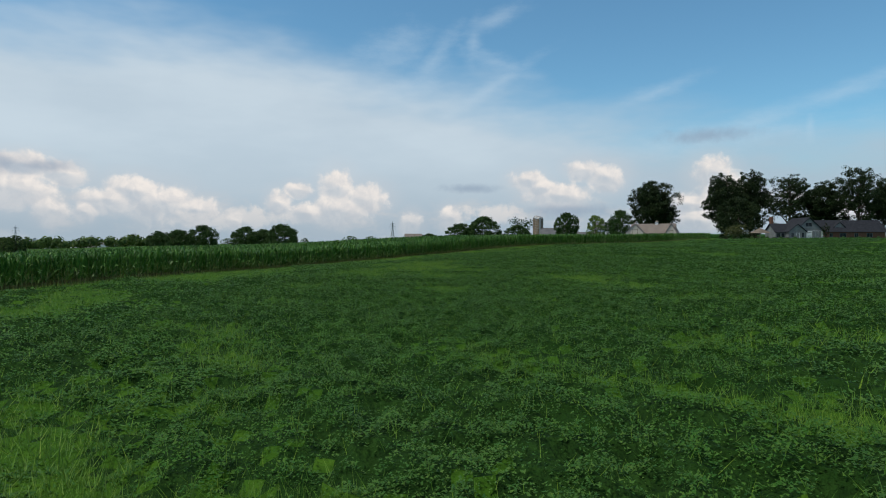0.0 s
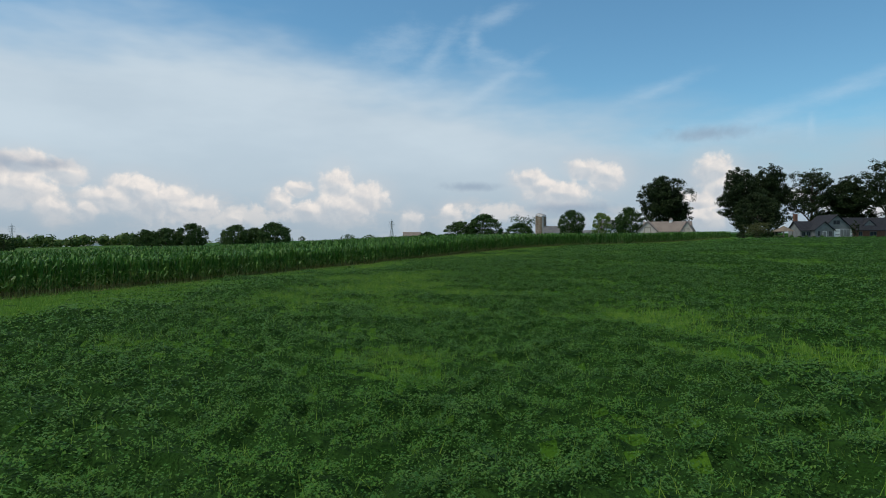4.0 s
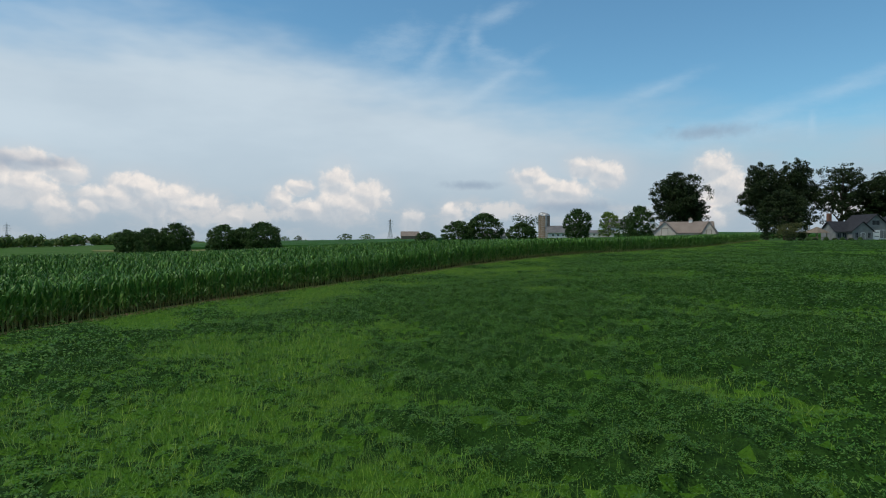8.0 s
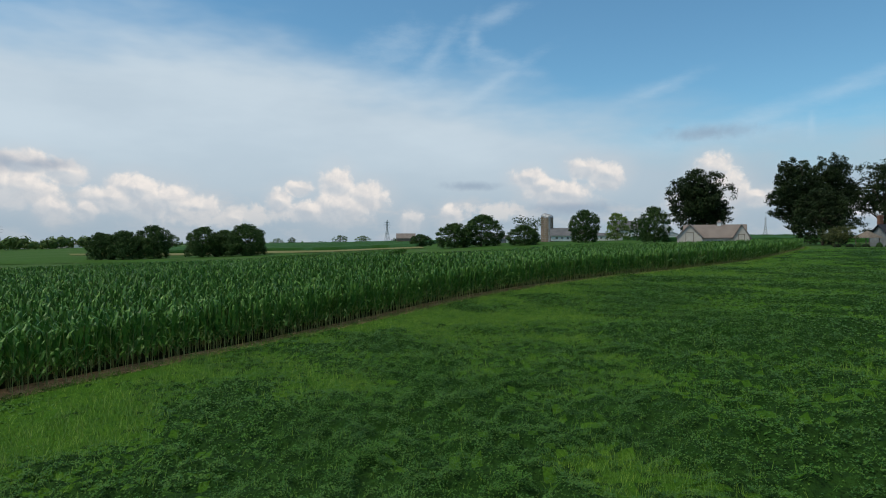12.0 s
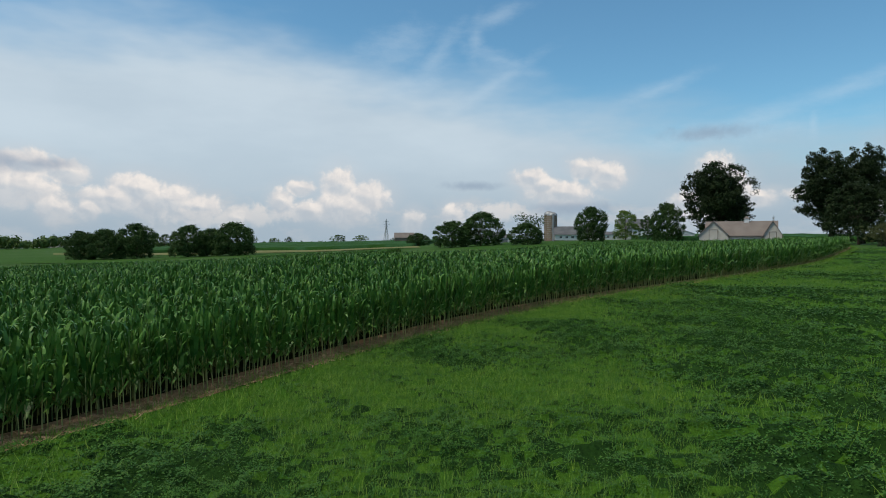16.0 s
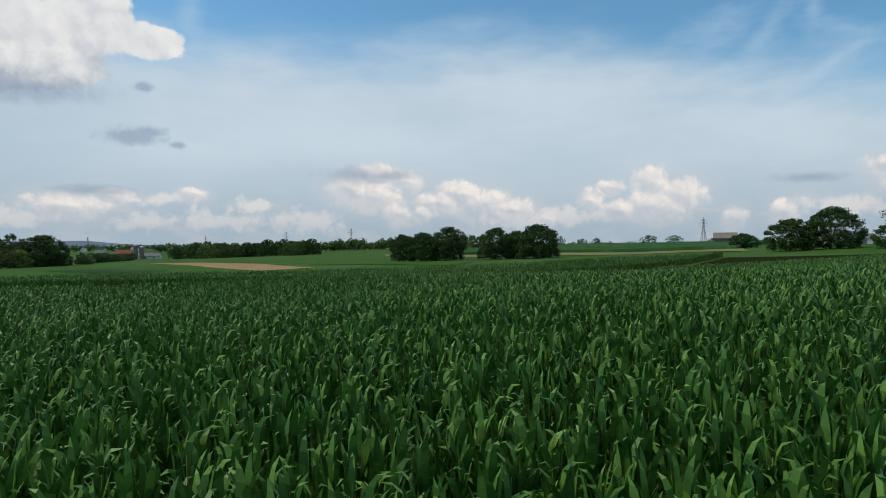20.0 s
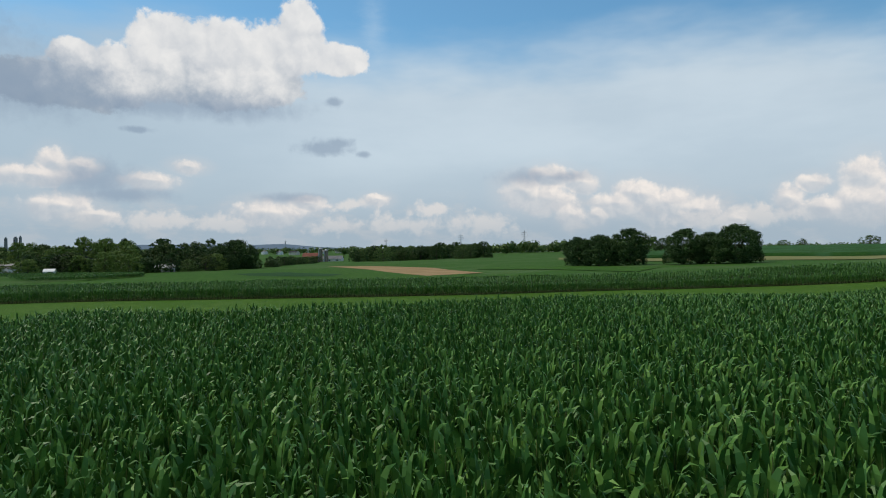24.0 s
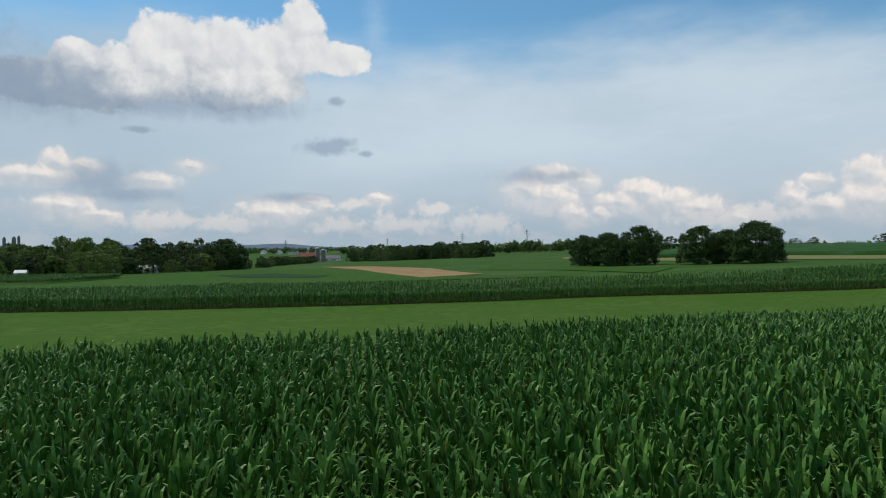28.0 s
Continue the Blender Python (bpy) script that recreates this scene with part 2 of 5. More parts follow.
small_d = mth(wt, "ADD", lobes(SMALL), mth(wt, "MULTIPLY", ruffle, 2.2))
small = mth(wt, "MULTIPLY", ramp(wt, small_d, 1.3, 0.0), 0.75)
banked = mixc(wt, small, banked, glow(0.76, 0.725, 0.70))
puffs = mixc(wt, white, banked, mixc(wt, lit, glow(0.50, 0.535, 0.585), glow(0.92, 0.85, 0.79)))
bigs = mixc(wt, big, puffs, mixc(wt, body, mixc(wt, swell, glow(0.245, 0.325, 0.425), glow(0.33, 0.40, 0.48)), mixc(wt, swell, glow(0.60, 0.625, 0.66), glow(0.84, 0.83, 0.815))))
shaded = mixc(wt, grey, bigs, glow(0.27, 0.35, 0.46))
shaded = mixc(wt, scud, shaded, glow(0.24, 0.32, 0.43))
hazed = mixc(wt, mth(wt, "MULTIPLY", ramp(wt, el, 3.6, 0.4), 0.55), shaded, glow(0.36, 0.45, 0.53))
# an overcast deck overhead keeps the fields in cloud shade
deck = mth(wt, "MULTIPLY", ramp(wt, mth(wt, "ADD", el, mth(wt, "MULTIPLY_ADD", broad, 12.0, -6.0)), 25.0, 42.0), 0.85)
hazed = mixc(wt, deck, hazed, glow(0.41, 0.435, 0.46))
below = mixc(wt, ramp(wt, el, -0.5, -3.0), hazed, glow(0.10, 0.13, 0.10))
back = node(wt, "ShaderNodeBackground")
back.inputs[1].default_value = SKY
link(wt, below, back.inputs[0])
out = node(wt, "ShaderNodeOutputWorld")
link(wt, back.outputs[0], out.inputs[0])

lamp = bpy.data.lights.new("sun", "SUN")
lamp.energy, lamp.angle, lamp.color = 2.2, radians(14), (1.0, 0.93, 0.80)
sun = new("sun", lamp)
sun.matrix_world = look((0, 0, 60), Vector((0, 0, 60)) - Vector((math.sin(radians(SUN_AZ)) * math.cos(radians(SUN_EL)), math.cos(radians(SUN_AZ)) * math.cos(radians(SUN_EL)), math.sin(radians(SUN_EL)))))
scene.view_settings.exposure = 0.0

# ---------------------------------------------------------------- materials
def material(name, cols, rough=0.8, scale=1.0, patch=0.0, patch_col=None, island=0.0, bump=0.0, bump_scale=20.0, metal=0.0, passing=0.0, stain=0.0, stretch=(1, 1, 1), objects=0.0, gloss=0.22, nap=0.0):
    """A surface whose colour wanders between two tones (grain at scale, broad patches at patch metres), with fine relief."""
    m = bpy.data.materials.new(name)
    m.use_nodes = True
    t = m.node_tree
    t.nodes.clear()
    geo = node(t, "ShaderNodeNewGeometry")
    vm = node(t, "ShaderNodeVectorMath", operation="MULTIPLY")
    vm.inputs[1].default_value = stretch
    link(t, geo.outputs["Position"], vm.inputs[0])

    def tex(sc, detail=4):
        n = node(t, "ShaderNodeTexNoise")
        n.inputs["Scale"].default_value, n.inputs["Detail"].default_value = sc, detail
        link(t, vm.outputs[0], n.inputs["Vector"])
        return n.outputs[0]

    col = mixc(t, ramp(t, tex(scale), 0.3, 0.7), cols[0], cols[1])
    if patch:
        col = mixc(t, ramp(t, tex(1 / patch, 3), 0.44, 0.62), col, patch_col)
    if island:
        tone = mth(t, "MULTIPLY_ADD", geo.outputs["Random Per Island"], island, 1 - island / 2)
        hsv = node(t, "ShaderNodeHueSaturation")
        link(t, tone, hsv.inputs["Value"])
        link(t, mth(t, "MULTIPLY_ADD", geo.outputs["Random Per Island"], -0.04, 0.52), hsv.inputs["Hue"])
        link(t, col, hsv.inputs["Color"])
        col = hsv.outputs[0]
    if objects:
        info = node(t, "ShaderNodeObjectInfo")
        hsv = node(t, "ShaderNodeHueSaturation")
        link(t, mth(t, "MULTIPLY_ADD", info.outputs["Random"], objects, 1 - objects / 2), hsv.inputs["Value"])
        link(t, col, hsv.inputs["Color"])
        col = hsv.outputs[0]
    if stain:
        col = mixc(t, mth(t, "MULTIPLY", ramp(t, tex(scale * 0.23, 6), 0.5, 0.75), stain), col, tuple(c * 0.45 for c in cols[0]))
    b = node(t, "ShaderNodeBsdfPrincipled")
    link(t, col, b.inputs["Base Color"])
    b.inputs["Roughness"].default_value, b.inputs["Metallic"].default_value = rough, metal
    b.inputs["Specular IOR Level"].default_value = gloss
    if bump:
        bp = node(t, "ShaderNodeBump")
        bp.inputs["Strength"].default_value, bp.inputs["Distance"].default_value = 1.0, bump
        link(t, tex(bump_scale, 5), bp.inputs["Height"])
        link(t, bp.outputs[0], b.inputs["Normal"])
    if nap:  # a cover of small leaves takes the light as one surface
        lean = node(t, "ShaderNodeVectorMath", operation="ADD")
        lean.inputs[1].default_value = (0, 0, nap)
        link(t, geo.outputs["Normal"], lean.inputs[0])
        unit = node(t, "ShaderNodeVectorMath", operation="NORMALIZE")
        link(t, lean.outputs[0], unit.inputs[0])
        link(t, unit.outputs[0], b.inputs["Normal"])
    o = node(t, "ShaderNodeOutputMaterial")
    if passing:
        tr = node(t, "ShaderNodeBsdfTranslucent")
        link(t, col, tr.inputs[0])
        mx = node(t, "ShaderNodeMixShader")
        mx.inputs[0].default_value = passing
        link(t, b.outputs[0], mx.inputs[1])
        link(t, tr.outputs[0], mx.inputs[2])
        link(t, mx.outputs[0], o.inputs[0])
    else:
        link(t, b.outputs[0], o.inputs[0])
    return m


M_GROUND = material("meadow", ((0.03, 0.082, 0.014), (0.046, 0.112, 0.02)), 0.9, 0.8, patch=35, patch_col=(0.055, 0.11, 0.03), bump=0.12, bump_scale=3.0, gloss=0.05)
# darker than the leaves: shade of the gaps between bushes is in this colour
M_FLOOR_SHADE = material("floor_gap_shade", ((0.011, 0.034, 0.007), (0.025, 0.070, 0.012)), 0.9, 5.0, patch=1.1, patch_col=(0.016, 0.050, 0.008), bump=0.16, bump_scale=10.0, gloss=0.05)
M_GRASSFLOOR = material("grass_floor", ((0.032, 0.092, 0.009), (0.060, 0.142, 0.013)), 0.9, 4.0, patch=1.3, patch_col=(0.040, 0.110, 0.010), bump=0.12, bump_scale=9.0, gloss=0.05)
M_ALFALFA = material("alfalfa_leaf", ((0.032, 0.096, 0.018), (0.068, 0.162, 0.031)), 0.62, 1.4, patch=2.6, patch_col=(0.048, 0.134, 0.018), island=0.4, passing=0.06, gloss=0.12, nap=0.8)
M_GRASS = material("grass_blade", ((0.070, 0.178, 0.014), (0.120, 0.240, 0.021)), 0.6, 1.1, island=0.4, passing=0.15, nap=1.0)
M_MOWN = material("mown_grass", ((0.036, 0.092, 0.013), (0.076, 0.145, 0.021)), 0.9, 0.8, patch=9, patch_col=(0.048, 0.112, 0.012), bump=0.12, bump_scale=3.0, gloss=0.05)
M_SOIL = material("bare_soil", ((0.20, 0.130, 0.072), (0.36, 0.245, 0.145)), 0.95, 2.5, bump=0.06, bump_scale=9.0, stain=0.15, gloss=0.05)
M_TILLED = material("tilled_soil", ((0.25, 0.175, 0.09), (0.31, 0.22, 0.12)), 0.95, 0.12, bump=0.1, bump_scale=1.0, gloss=0.05)
M_CORNLEAF = material("corn_leaf", ((0.043, 0.128, 0.018), (0.094, 0.224, 0.038)), 0.48, 0.9, island=0.7, passing=0.04, gloss=0.26)
M_CORNSTALK = material("corn_stalk", ((0.17, 0.21, 0.065), (0.27, 0.30, 0.11)), 0.6, 3.0, island=0.4)
M_CORNFAR = material("far_corn", ((0.014, 0.056, 0.010), (0.034, 0.094, 0.018)), 0.8, 1.5, patch=22, patch_col=(0.036, 0.10, 0.036), bump=0.5, bump_scale=1.2, gloss=0.05)
M_LIGHTFIELD = material("light_crop", ((0.027, 0.080, 0.012), (0.050, 0.116, 0.018)), 0.9, 0.35, bump=0.2, bump_scale=0.8, gloss=0.05)
M_BLUEFIELD = material("bluish_crop", ((0.016, 0.052, 0.018), (0.028, 0.074, 0.026)), 0.9, 0.4, bump=0.2, bump_scale=0.8, gloss=0.05)
M_STUBBLE = material("stubble", ((0.15, 0.165, 0.065), (0.185, 0.19, 0.08)), 0.95, 0.05, bump=0.1, bump_scale=1.0, gloss=0.05)
M_LEAF = material("tree_leaf", ((0.024, 0.06, 0.014), (0.046, 0.092, 0.022)), 0.6, 0.25, island=0.7, passing=0.12, gloss=0.15)
M_LEAFDARK = material("dark_leaf", ((0.013, 0.026, 0.009), (0.024, 0.044, 0.013)), 0.6, 0.25, island=0.7, passing=0.08, gloss=0.12)
M_LEAFPALE = material("pale_leaf", ((0.085, 0.150, 0.026), (0.125, 0.195, 0.036)), 0.6, 0.25, island=0.6, passing=0.15)
M_BARK = material("bark", ((0.045, 0.035, 0.027), (0.085, 0.068, 0.052)), 0.9, 3.0, bump=0.05, bump_scale=8.0)
M_TAN = material("tan_siding", ((0.52, 0.48, 0.41), (0.60, 0.56, 0.49)), 0.7, 0.6, stain=0.12, bump=0.01, bump_scale=6)
M_TANROOF = material("brown_metal_roof", ((0.180, 0.150, 0.132), (0.220, 0.188, 0.165)), 0.6, 0.4, stain=0.15)
M_WHITE = material("white_paint", ((0.70, 0.71, 0.72), (0.80, 0.80, 0.80)), 0.6, 0.7, stain=0.12)
M_GREYROOF = material("grey_metal_roof", ((0.105, 0.108, 0.115), (0.15, 0.155, 0.16)), 0.5, 0.3, stain=0.2)
M_DARKROOF = material("dark_shingle_roof", ((0.016, 0.018, 0.024), (0.030, 0.033, 0.042)), 0.8, 1.5, bump=0.02, bump_scale=5)
M_GREYWALL = material("grey_siding", ((0.17, 0.178, 0.185), (0.23, 0.24, 0.245)), 0.7, 0.8, stain=0.1)
M_BRICK = material("red_brick", ((0.14, 0.068, 0.046), (0.2, 0.1, 0.068)), 0.9, 3.0, bump=0.01, bump_scale=12)
M_RED = material("red_barn_paint", ((0.17, 0.055, 0.040), (0.23, 0.085, 0.06)), 0.8, 0.6, stain=0.2)
M_GLASS = material("dark_glass", ((0.02, 0.025, 0.03), (0.03, 0.035, 0.045)), 0.12, 1.0)
M_SILO = material("silo_concrete", ((0.19, 0.145, 0.105), (0.27, 0.215, 0.165)), 0.85, 0.7, stain=0.35, bump=0.02, bump_scale=4)
M_SILOCAP = material("silo_cap", ((0.30, 0.31, 0.32), (0.38, 0.39, 0.40)), 0.5, 0.7, metal=0.4)
M_STEEL = material("galvanised_steel", ((0.34, 0.355, 0.37), (0.42, 0.435, 0.45)), 0.6, 0.3, metal=0.2)
# blue haze of the distance is mixed into the ridge's base colour
M_HILL_HAZE = material("far_ridge_haze", ((0.105, 0.155, 0.215), (0.125, 0.175, 0.235)), 1.0, 0.004)
M_WOOD = material("weathered_wood", ((0.14, 0.115, 0.09), (0.20, 0.17, 0.135)), 0.85, 2.0)
M_WOODLEAF = material("woodland_leaf", ((0.056, 0.105, 0.028), (0.095, 0.150, 0.040)), 0.6, 0.12, island=0.7, passing=0.12, gloss=0.12, objects=0.7)
M_PANE = M_GLASS
# soil beneath the maize: the stalks' shade is put into this near-black colour
M_SOIL_SHADE = material("painted_soil_shade", ((0.012, 0.018, 0.007), (0.022, 0.028, 0.011)), 0.95, 1.5, bump=0.05, bump_scale=6, gloss=0.0)
M_ORNAMENT = material("olive_leaf", ((0.055, 0.070, 0.022), (0.085, 0.100, 0.030)), 0.6, 0.4, island=0.6, passing=0.12)

# ---------------------------------------------------------------- the lie of the land
HILLS = {
    38: [(-12, 60, -1.38), (10, 20, 3.81), (15, 100, 3.08), (-10, 125, -1.47), (40, 60, -1.15), (-35, 160, 1.79)],
    75: [(-60, 100, 2.09), (-75, 205, 4.11), (-30, 230, -10.51), (35, 180, 7.14), (85, 250, 4.15), (130, 225, -6.97), (70, 110, -7.46), (-120, 250, 1.65), (-60, 320, -0.37), (40, 340, 1.50)],
    150: [(-160, 390, 13.06), (-260, 330, -16.22), (-330, 450, 7.44), (-100, 470, -8.99), (100, 450, 5.31), (230, 300, -4.98), (-330, 200, 10.14), (200, 100, 18.21)],
    330: [(0, 900, 1.99), (-500, 650, -7.60), (350, 600, 18.32), (-700, 300, 1.46), (-300, 1000, 14.68)],
    18: [(-20, 72, -0.16), (-28, 48, 0.78), (0, 103, -0.68), (-3, 121, 1.00), (-46, 151, -0.27), (21, 93, 1.56), (7, 26, -0.86), (-25, 142, -0.80), (3, 75, 0.25), (14, 104, -1.46)],
}
BASE = -8.97


def height(x, y):
    x, y = np.asarray(x, float), np.asarray(y, float)
    z = np.full(x.shape, BASE)
    for r, knolls in HILLS.items():
        for hx, hy, h in knolls:
            z = z + h * np.exp(-((x - hx) ** 2 + (y - hy) ** 2) / (2 * r * r))
    return z


def ground_at(x, y):
    return float(height(x, y))


def resample(line, n):
    p = np.array(line, float)
    s = np.concatenate([[0], np.cumsum(np.hypot(*np.diff(p, axis=0).T))])
    # rounded corners: smooth the resampled line a little
    q = np.linspace(0, s[-1], n)
    r = np.stack([np.interp(q, s, p[:, k]) for k in (0, 1)], 1)
    w = max(1, n // 24)
    pad = np.concatenate([2 * r[:1] - r[1:w + 1][::-1], r, 2 * r[-1:] - r[-w - 1:-1][::-1]])
    ker = np.ones(2 * w + 1) / (2 * w + 1)
    return np.stack([np.convolve(pad[:, k], ker, "valid") for k in (0, 1)], 1)


def mesh_from(name, verts, faces, mat, kinds=None, smooth=False):
    """A mesh from an array of corners and an array of quads."""
    verts, faces = np.asarray(verts, np.float32), np.asarray(faces, np.int32)
    me = bpy.data.meshes.new(name)
    me.vertices.add(len(verts))
    me.vertices.foreach_set("co", verts.ravel())
    me.loops.add(faces.size)
    me.loops.foreach_set("vertex_index", faces.ravel())
    me.polygons.add(len(faces))
    k = faces.shape[1]
    me.polygons.foreach_set("loop_start", np.arange(len(faces), dtype=np.int32) * k)
    if kinds is not None:
        me.polygons.foreach_set("material_index", np.asarray(kinds, np.int32))
    if smooth:
        me.polygons.foreach_set("use_smooth", np.ones(len(faces), bool))
    for m in mat if isinstance(mat, (list, tuple)) else [mat]:
        me.materials.append(m)
    me.update(calc_edges=True)
    return me


def quads_mesh(name, q, mat, kinds=None):
    """A mesh of loose quads: q is (n, 4, 3)."""
    return mesh_from(name, q.reshape(-1, 3), np.arange(len(q) * 4).reshape(-1, 4), mat, kinds)


def grid_faces(n, m):
    i, j = np.meshgrid(np.arange(n - 1), np.arange(m - 1), indexing="ij")
    a = (i * m + j).ravel()
    return np.stack([a, a + m, a + m + 1, a + 1], 1)


def spread(lo, hi, step, far, grow):
    mid = list(np.arange(lo, hi + step / 2, step))
    out, s, v = [], step, hi
    while v < far:
        s *= grow
        v += s
        out.append(v)
    back, s, v = [], step, lo
    while v > -far:
        s *= grow
        v -= s
        back.append(v)
    return np.array(back[::-1] + mid + out)


gx, gy = spread(-140, 150, 2.0, 4900, 1.10), spread(-24, 330, 2.0, 4900, 1.10)
GX, GY = np.meshgrid(gx, gy, indexing="ij")
gv = np.stack([GX, GY, height(GX, GY)], -1).reshape(-1, 3)
ground = new("ground", mesh_from("ground", gv, grid_faces(len(gx), len(gy))[:, ::-1], M_GROUND, smooth=True))
tagged(ground, "rolling green farmland reaching to the horizon", "ground", kind="structure")


def field(name, a, b, n, m, lift, mat, label, rough=0.0, category="field", kind="structure"):
    """A field between two lines, draped over the land."""
    A, B = resample(a, n), resample(b, n)
    f = np.linspace(0, 1, m)[None, :, None]
    P = A[:, None] * (1 - f) + B[:, None] * f
    z = height(P[..., 0], P[..., 1]) + lift
    if rough:
        z = z + np.random.default_rng(5).uniform(-rough, rough, z.shape)
    v = np.concatenate([P, z[..., None]], -1).reshape(-1, 3)
    fc = grid_faces(n, m)
    if np.cross(A[-1] - A[0], B[0] - A[0]) < 0:
        fc = fc[:, ::-1]
    ob = new(name, mesh_from(name, v, fc, mat, smooth=True))
    return tagged(ob, label, category, kind=kind)


EDGE = [(-36.5, -5), (-33.5, 10), (-28.6, 30), (-22.9, 50), (-16.9, 69.6), (-12.4, 86.5), (-4.4, 96.6), (2.6, 107.4), (6.9, 114), (14.3, 122), (24.6, 131.5), (33.5, 141), (47, 156), (63, 178), (80, 202), (92, 222), (100, 240), (105, 262)]
BACK = [(-130, 60), (-100, 105), (-75, 140), (-61, 150), (-52, 160), (-45, 170.5), (-39.5, 182), (-36.5, 208), (-31, 244), (-25, 270), (-21, 296), (-19, 314), (-10, 352)]
STRIP_A = [(-185, 118), (-139, 168), (-120, 182), (-107, 205), (-99, 232), (-88, 267), (-66, 290), (-45, 302), (-28, 310), (-20.5, 318), (-11, 353)]
STRIP_B = [(-235, 165), (-205, 195), (-172, 225), (-148, 260), (-130, 295), (-100, 328), (-75, 346), (-50, 366), (-28, 384)]
field("soil_strip", [(x + 0.1, y - 0.1) for x, y in EDGE[3:13]], [(x - 1.1, y + 0.8) for x, y in EDGE[3:13]], 200, 6, 0.06, M_SOIL, "bare brown soil strip along the corn edge", rough=0.02)
field("corn_floor", [(x - 0.85, y + 0.6) for x, y in EDGE], BACK, 160, 60, 0.04, M_SOIL_SHADE, "soil under the corn rows with shade painted in")
field("mown_strip", BACK, STRIP_A, 120, 40, 0.05, M_MOWN, "freshly mown light green hay strip")
field("tilled_field", [(-372, 408), (-340, 421), (-272, 408), (-193, 357)], [(-370, 406), (-302, 383), (-238, 348), (-197, 324)], 40, 12, 0.25, M_TILLED, "bare light brown tilled field")

# ---------------------------------------------------------------- crops
LANE = np.array([(6.5, 80), (7.1, 92), (6.5, 100), (2, 110), (-4, 120), (-11, 130), (-20, 142), (-34, 157), (-46, 168)])


def lane_distance(x, y):
    d = np.full(x.shape, 1e9)
    for a, b in zip(LANE[:-1], LANE[1:]):
        u = b - a
        k = np.clip(((x - a[0]) * u[0] + (y - a[1]) * u[1]) / (u @ u), 0, 1)
        d = np.minimum(d, np.hypot(x - a[0] - k * u[0], y - a[1] - k * u[1]))
    return d


def corn_leaf(rng, base, turn, lift, bend, length, width, segs):
    """One leaf as a strip of quads: straight up from the stalk, then folding over near its tip."""
    s = np.linspace(0, 1, segs + 1) ** 0.85
    fold = rng.uniform(0.48, 0.78)
    ang = lift - bend * np.clip((s - fold) / (1 - fold), 0, 1) ** 1.15
    seg = np.diff(s) * length
    r = np.concatenate([[0], np.cumsum(np.cos((ang[1:] + ang[:-1]) / 2) * seg)])
    z = np.concatenate([[0], np.cumsum(np.sin((ang[1:] + ang[:-1]) / 2) * seg)])
    w = width * np.minimum(1, 0.62 + 2.0 * s) * (1 - s ** 4.5) + 0.005
    twist = rng.uniform(-1.2, 1.2) * s
    d, n = np.array([math.cos(turn), math.sin(turn)]), np.array([-math.sin(turn), math.cos(turn)])
    roll = rng.uniform(-0.5, 0.5)
    mid = np.stack([base[0] + d[0] * r, base[1] + d[1] * r, base[2] + z], 1)
    c, q = np.cos(twist), np.sin(twist)
    side = np.stack([(n[0] * c + d[0] * q) * w / 2, (n[1] * c + d[1] * q) * w / 2, w / 2 * roll], 1)
    L, R = mid - side, mid + side
    return np.stack([L[:-1], R[:-1], R[1:], L[1:]], 1)


def corn_plant(rng, leaves, segs, stalk, width=0.10, low=0.35, tall=2.0):
    """Quads of one maize plant, and which of them are stalk."""
    quads, kinds = [], []
    lean = rng.uniform(-0.05, 0.05, 2)
    plane = rng.uniform(0, math.pi)
    if stalk:
        sides = np.arange(stalk) * 2 * math.pi / stalk
        for z0, z1, r0, r1 in ((0, 0.9, 0.015, 0.013), (0.9, tall * 0.85, 0.013, 0.007)):
            ring = lambda z, r: np.stack([np.cos(sides) * r + lean[0] * z, np.sin(sides) * r + lean[1] * z, np.full(stalk, z)], 1)
            a, b = ring(z0, r0), ring(z1, r1)
            quads.append(np.stack([a, np.roll(a, -1, 0), np.roll(b, -1, 0), b], 1))
            kinds += [1] * stalk
    for k in range(leaves):
        f = ((k + 0.5) / leaves) ** 0.8
        z = low + (tall - 0.62 - low) * f
        turn = plane + math.pi * (k % 2) + rng.uniform(-0.6, 0.6)
        # low leaves arch out and hang, high ones stand up and nod at the tip
        up = (0.75 + 0.9 * f if f < 0.45 else 1.22 + 0.24 * f) + rng.uniform(-0.16, 0.14)
        bend = rng.uniform(1.2, 2.7) if f < 0.5 else rng.uniform(0.5, 2.3) if rng.random() < 0.6 else rng.uniform(0.1, 0.7)
        length = rng.uniform(0.60, 0.86) * (1.10 - 0.25 * abs(f - 0.45))
        quads.append(corn_leaf(rng, (lean[0] * z, lean[1] * z, z), turn, up, bend, length, width * rng.uniform(0.75, 1.15), segs))
        kinds += [0] * segs
    return np.concatenate(quads), np.array(kinds)


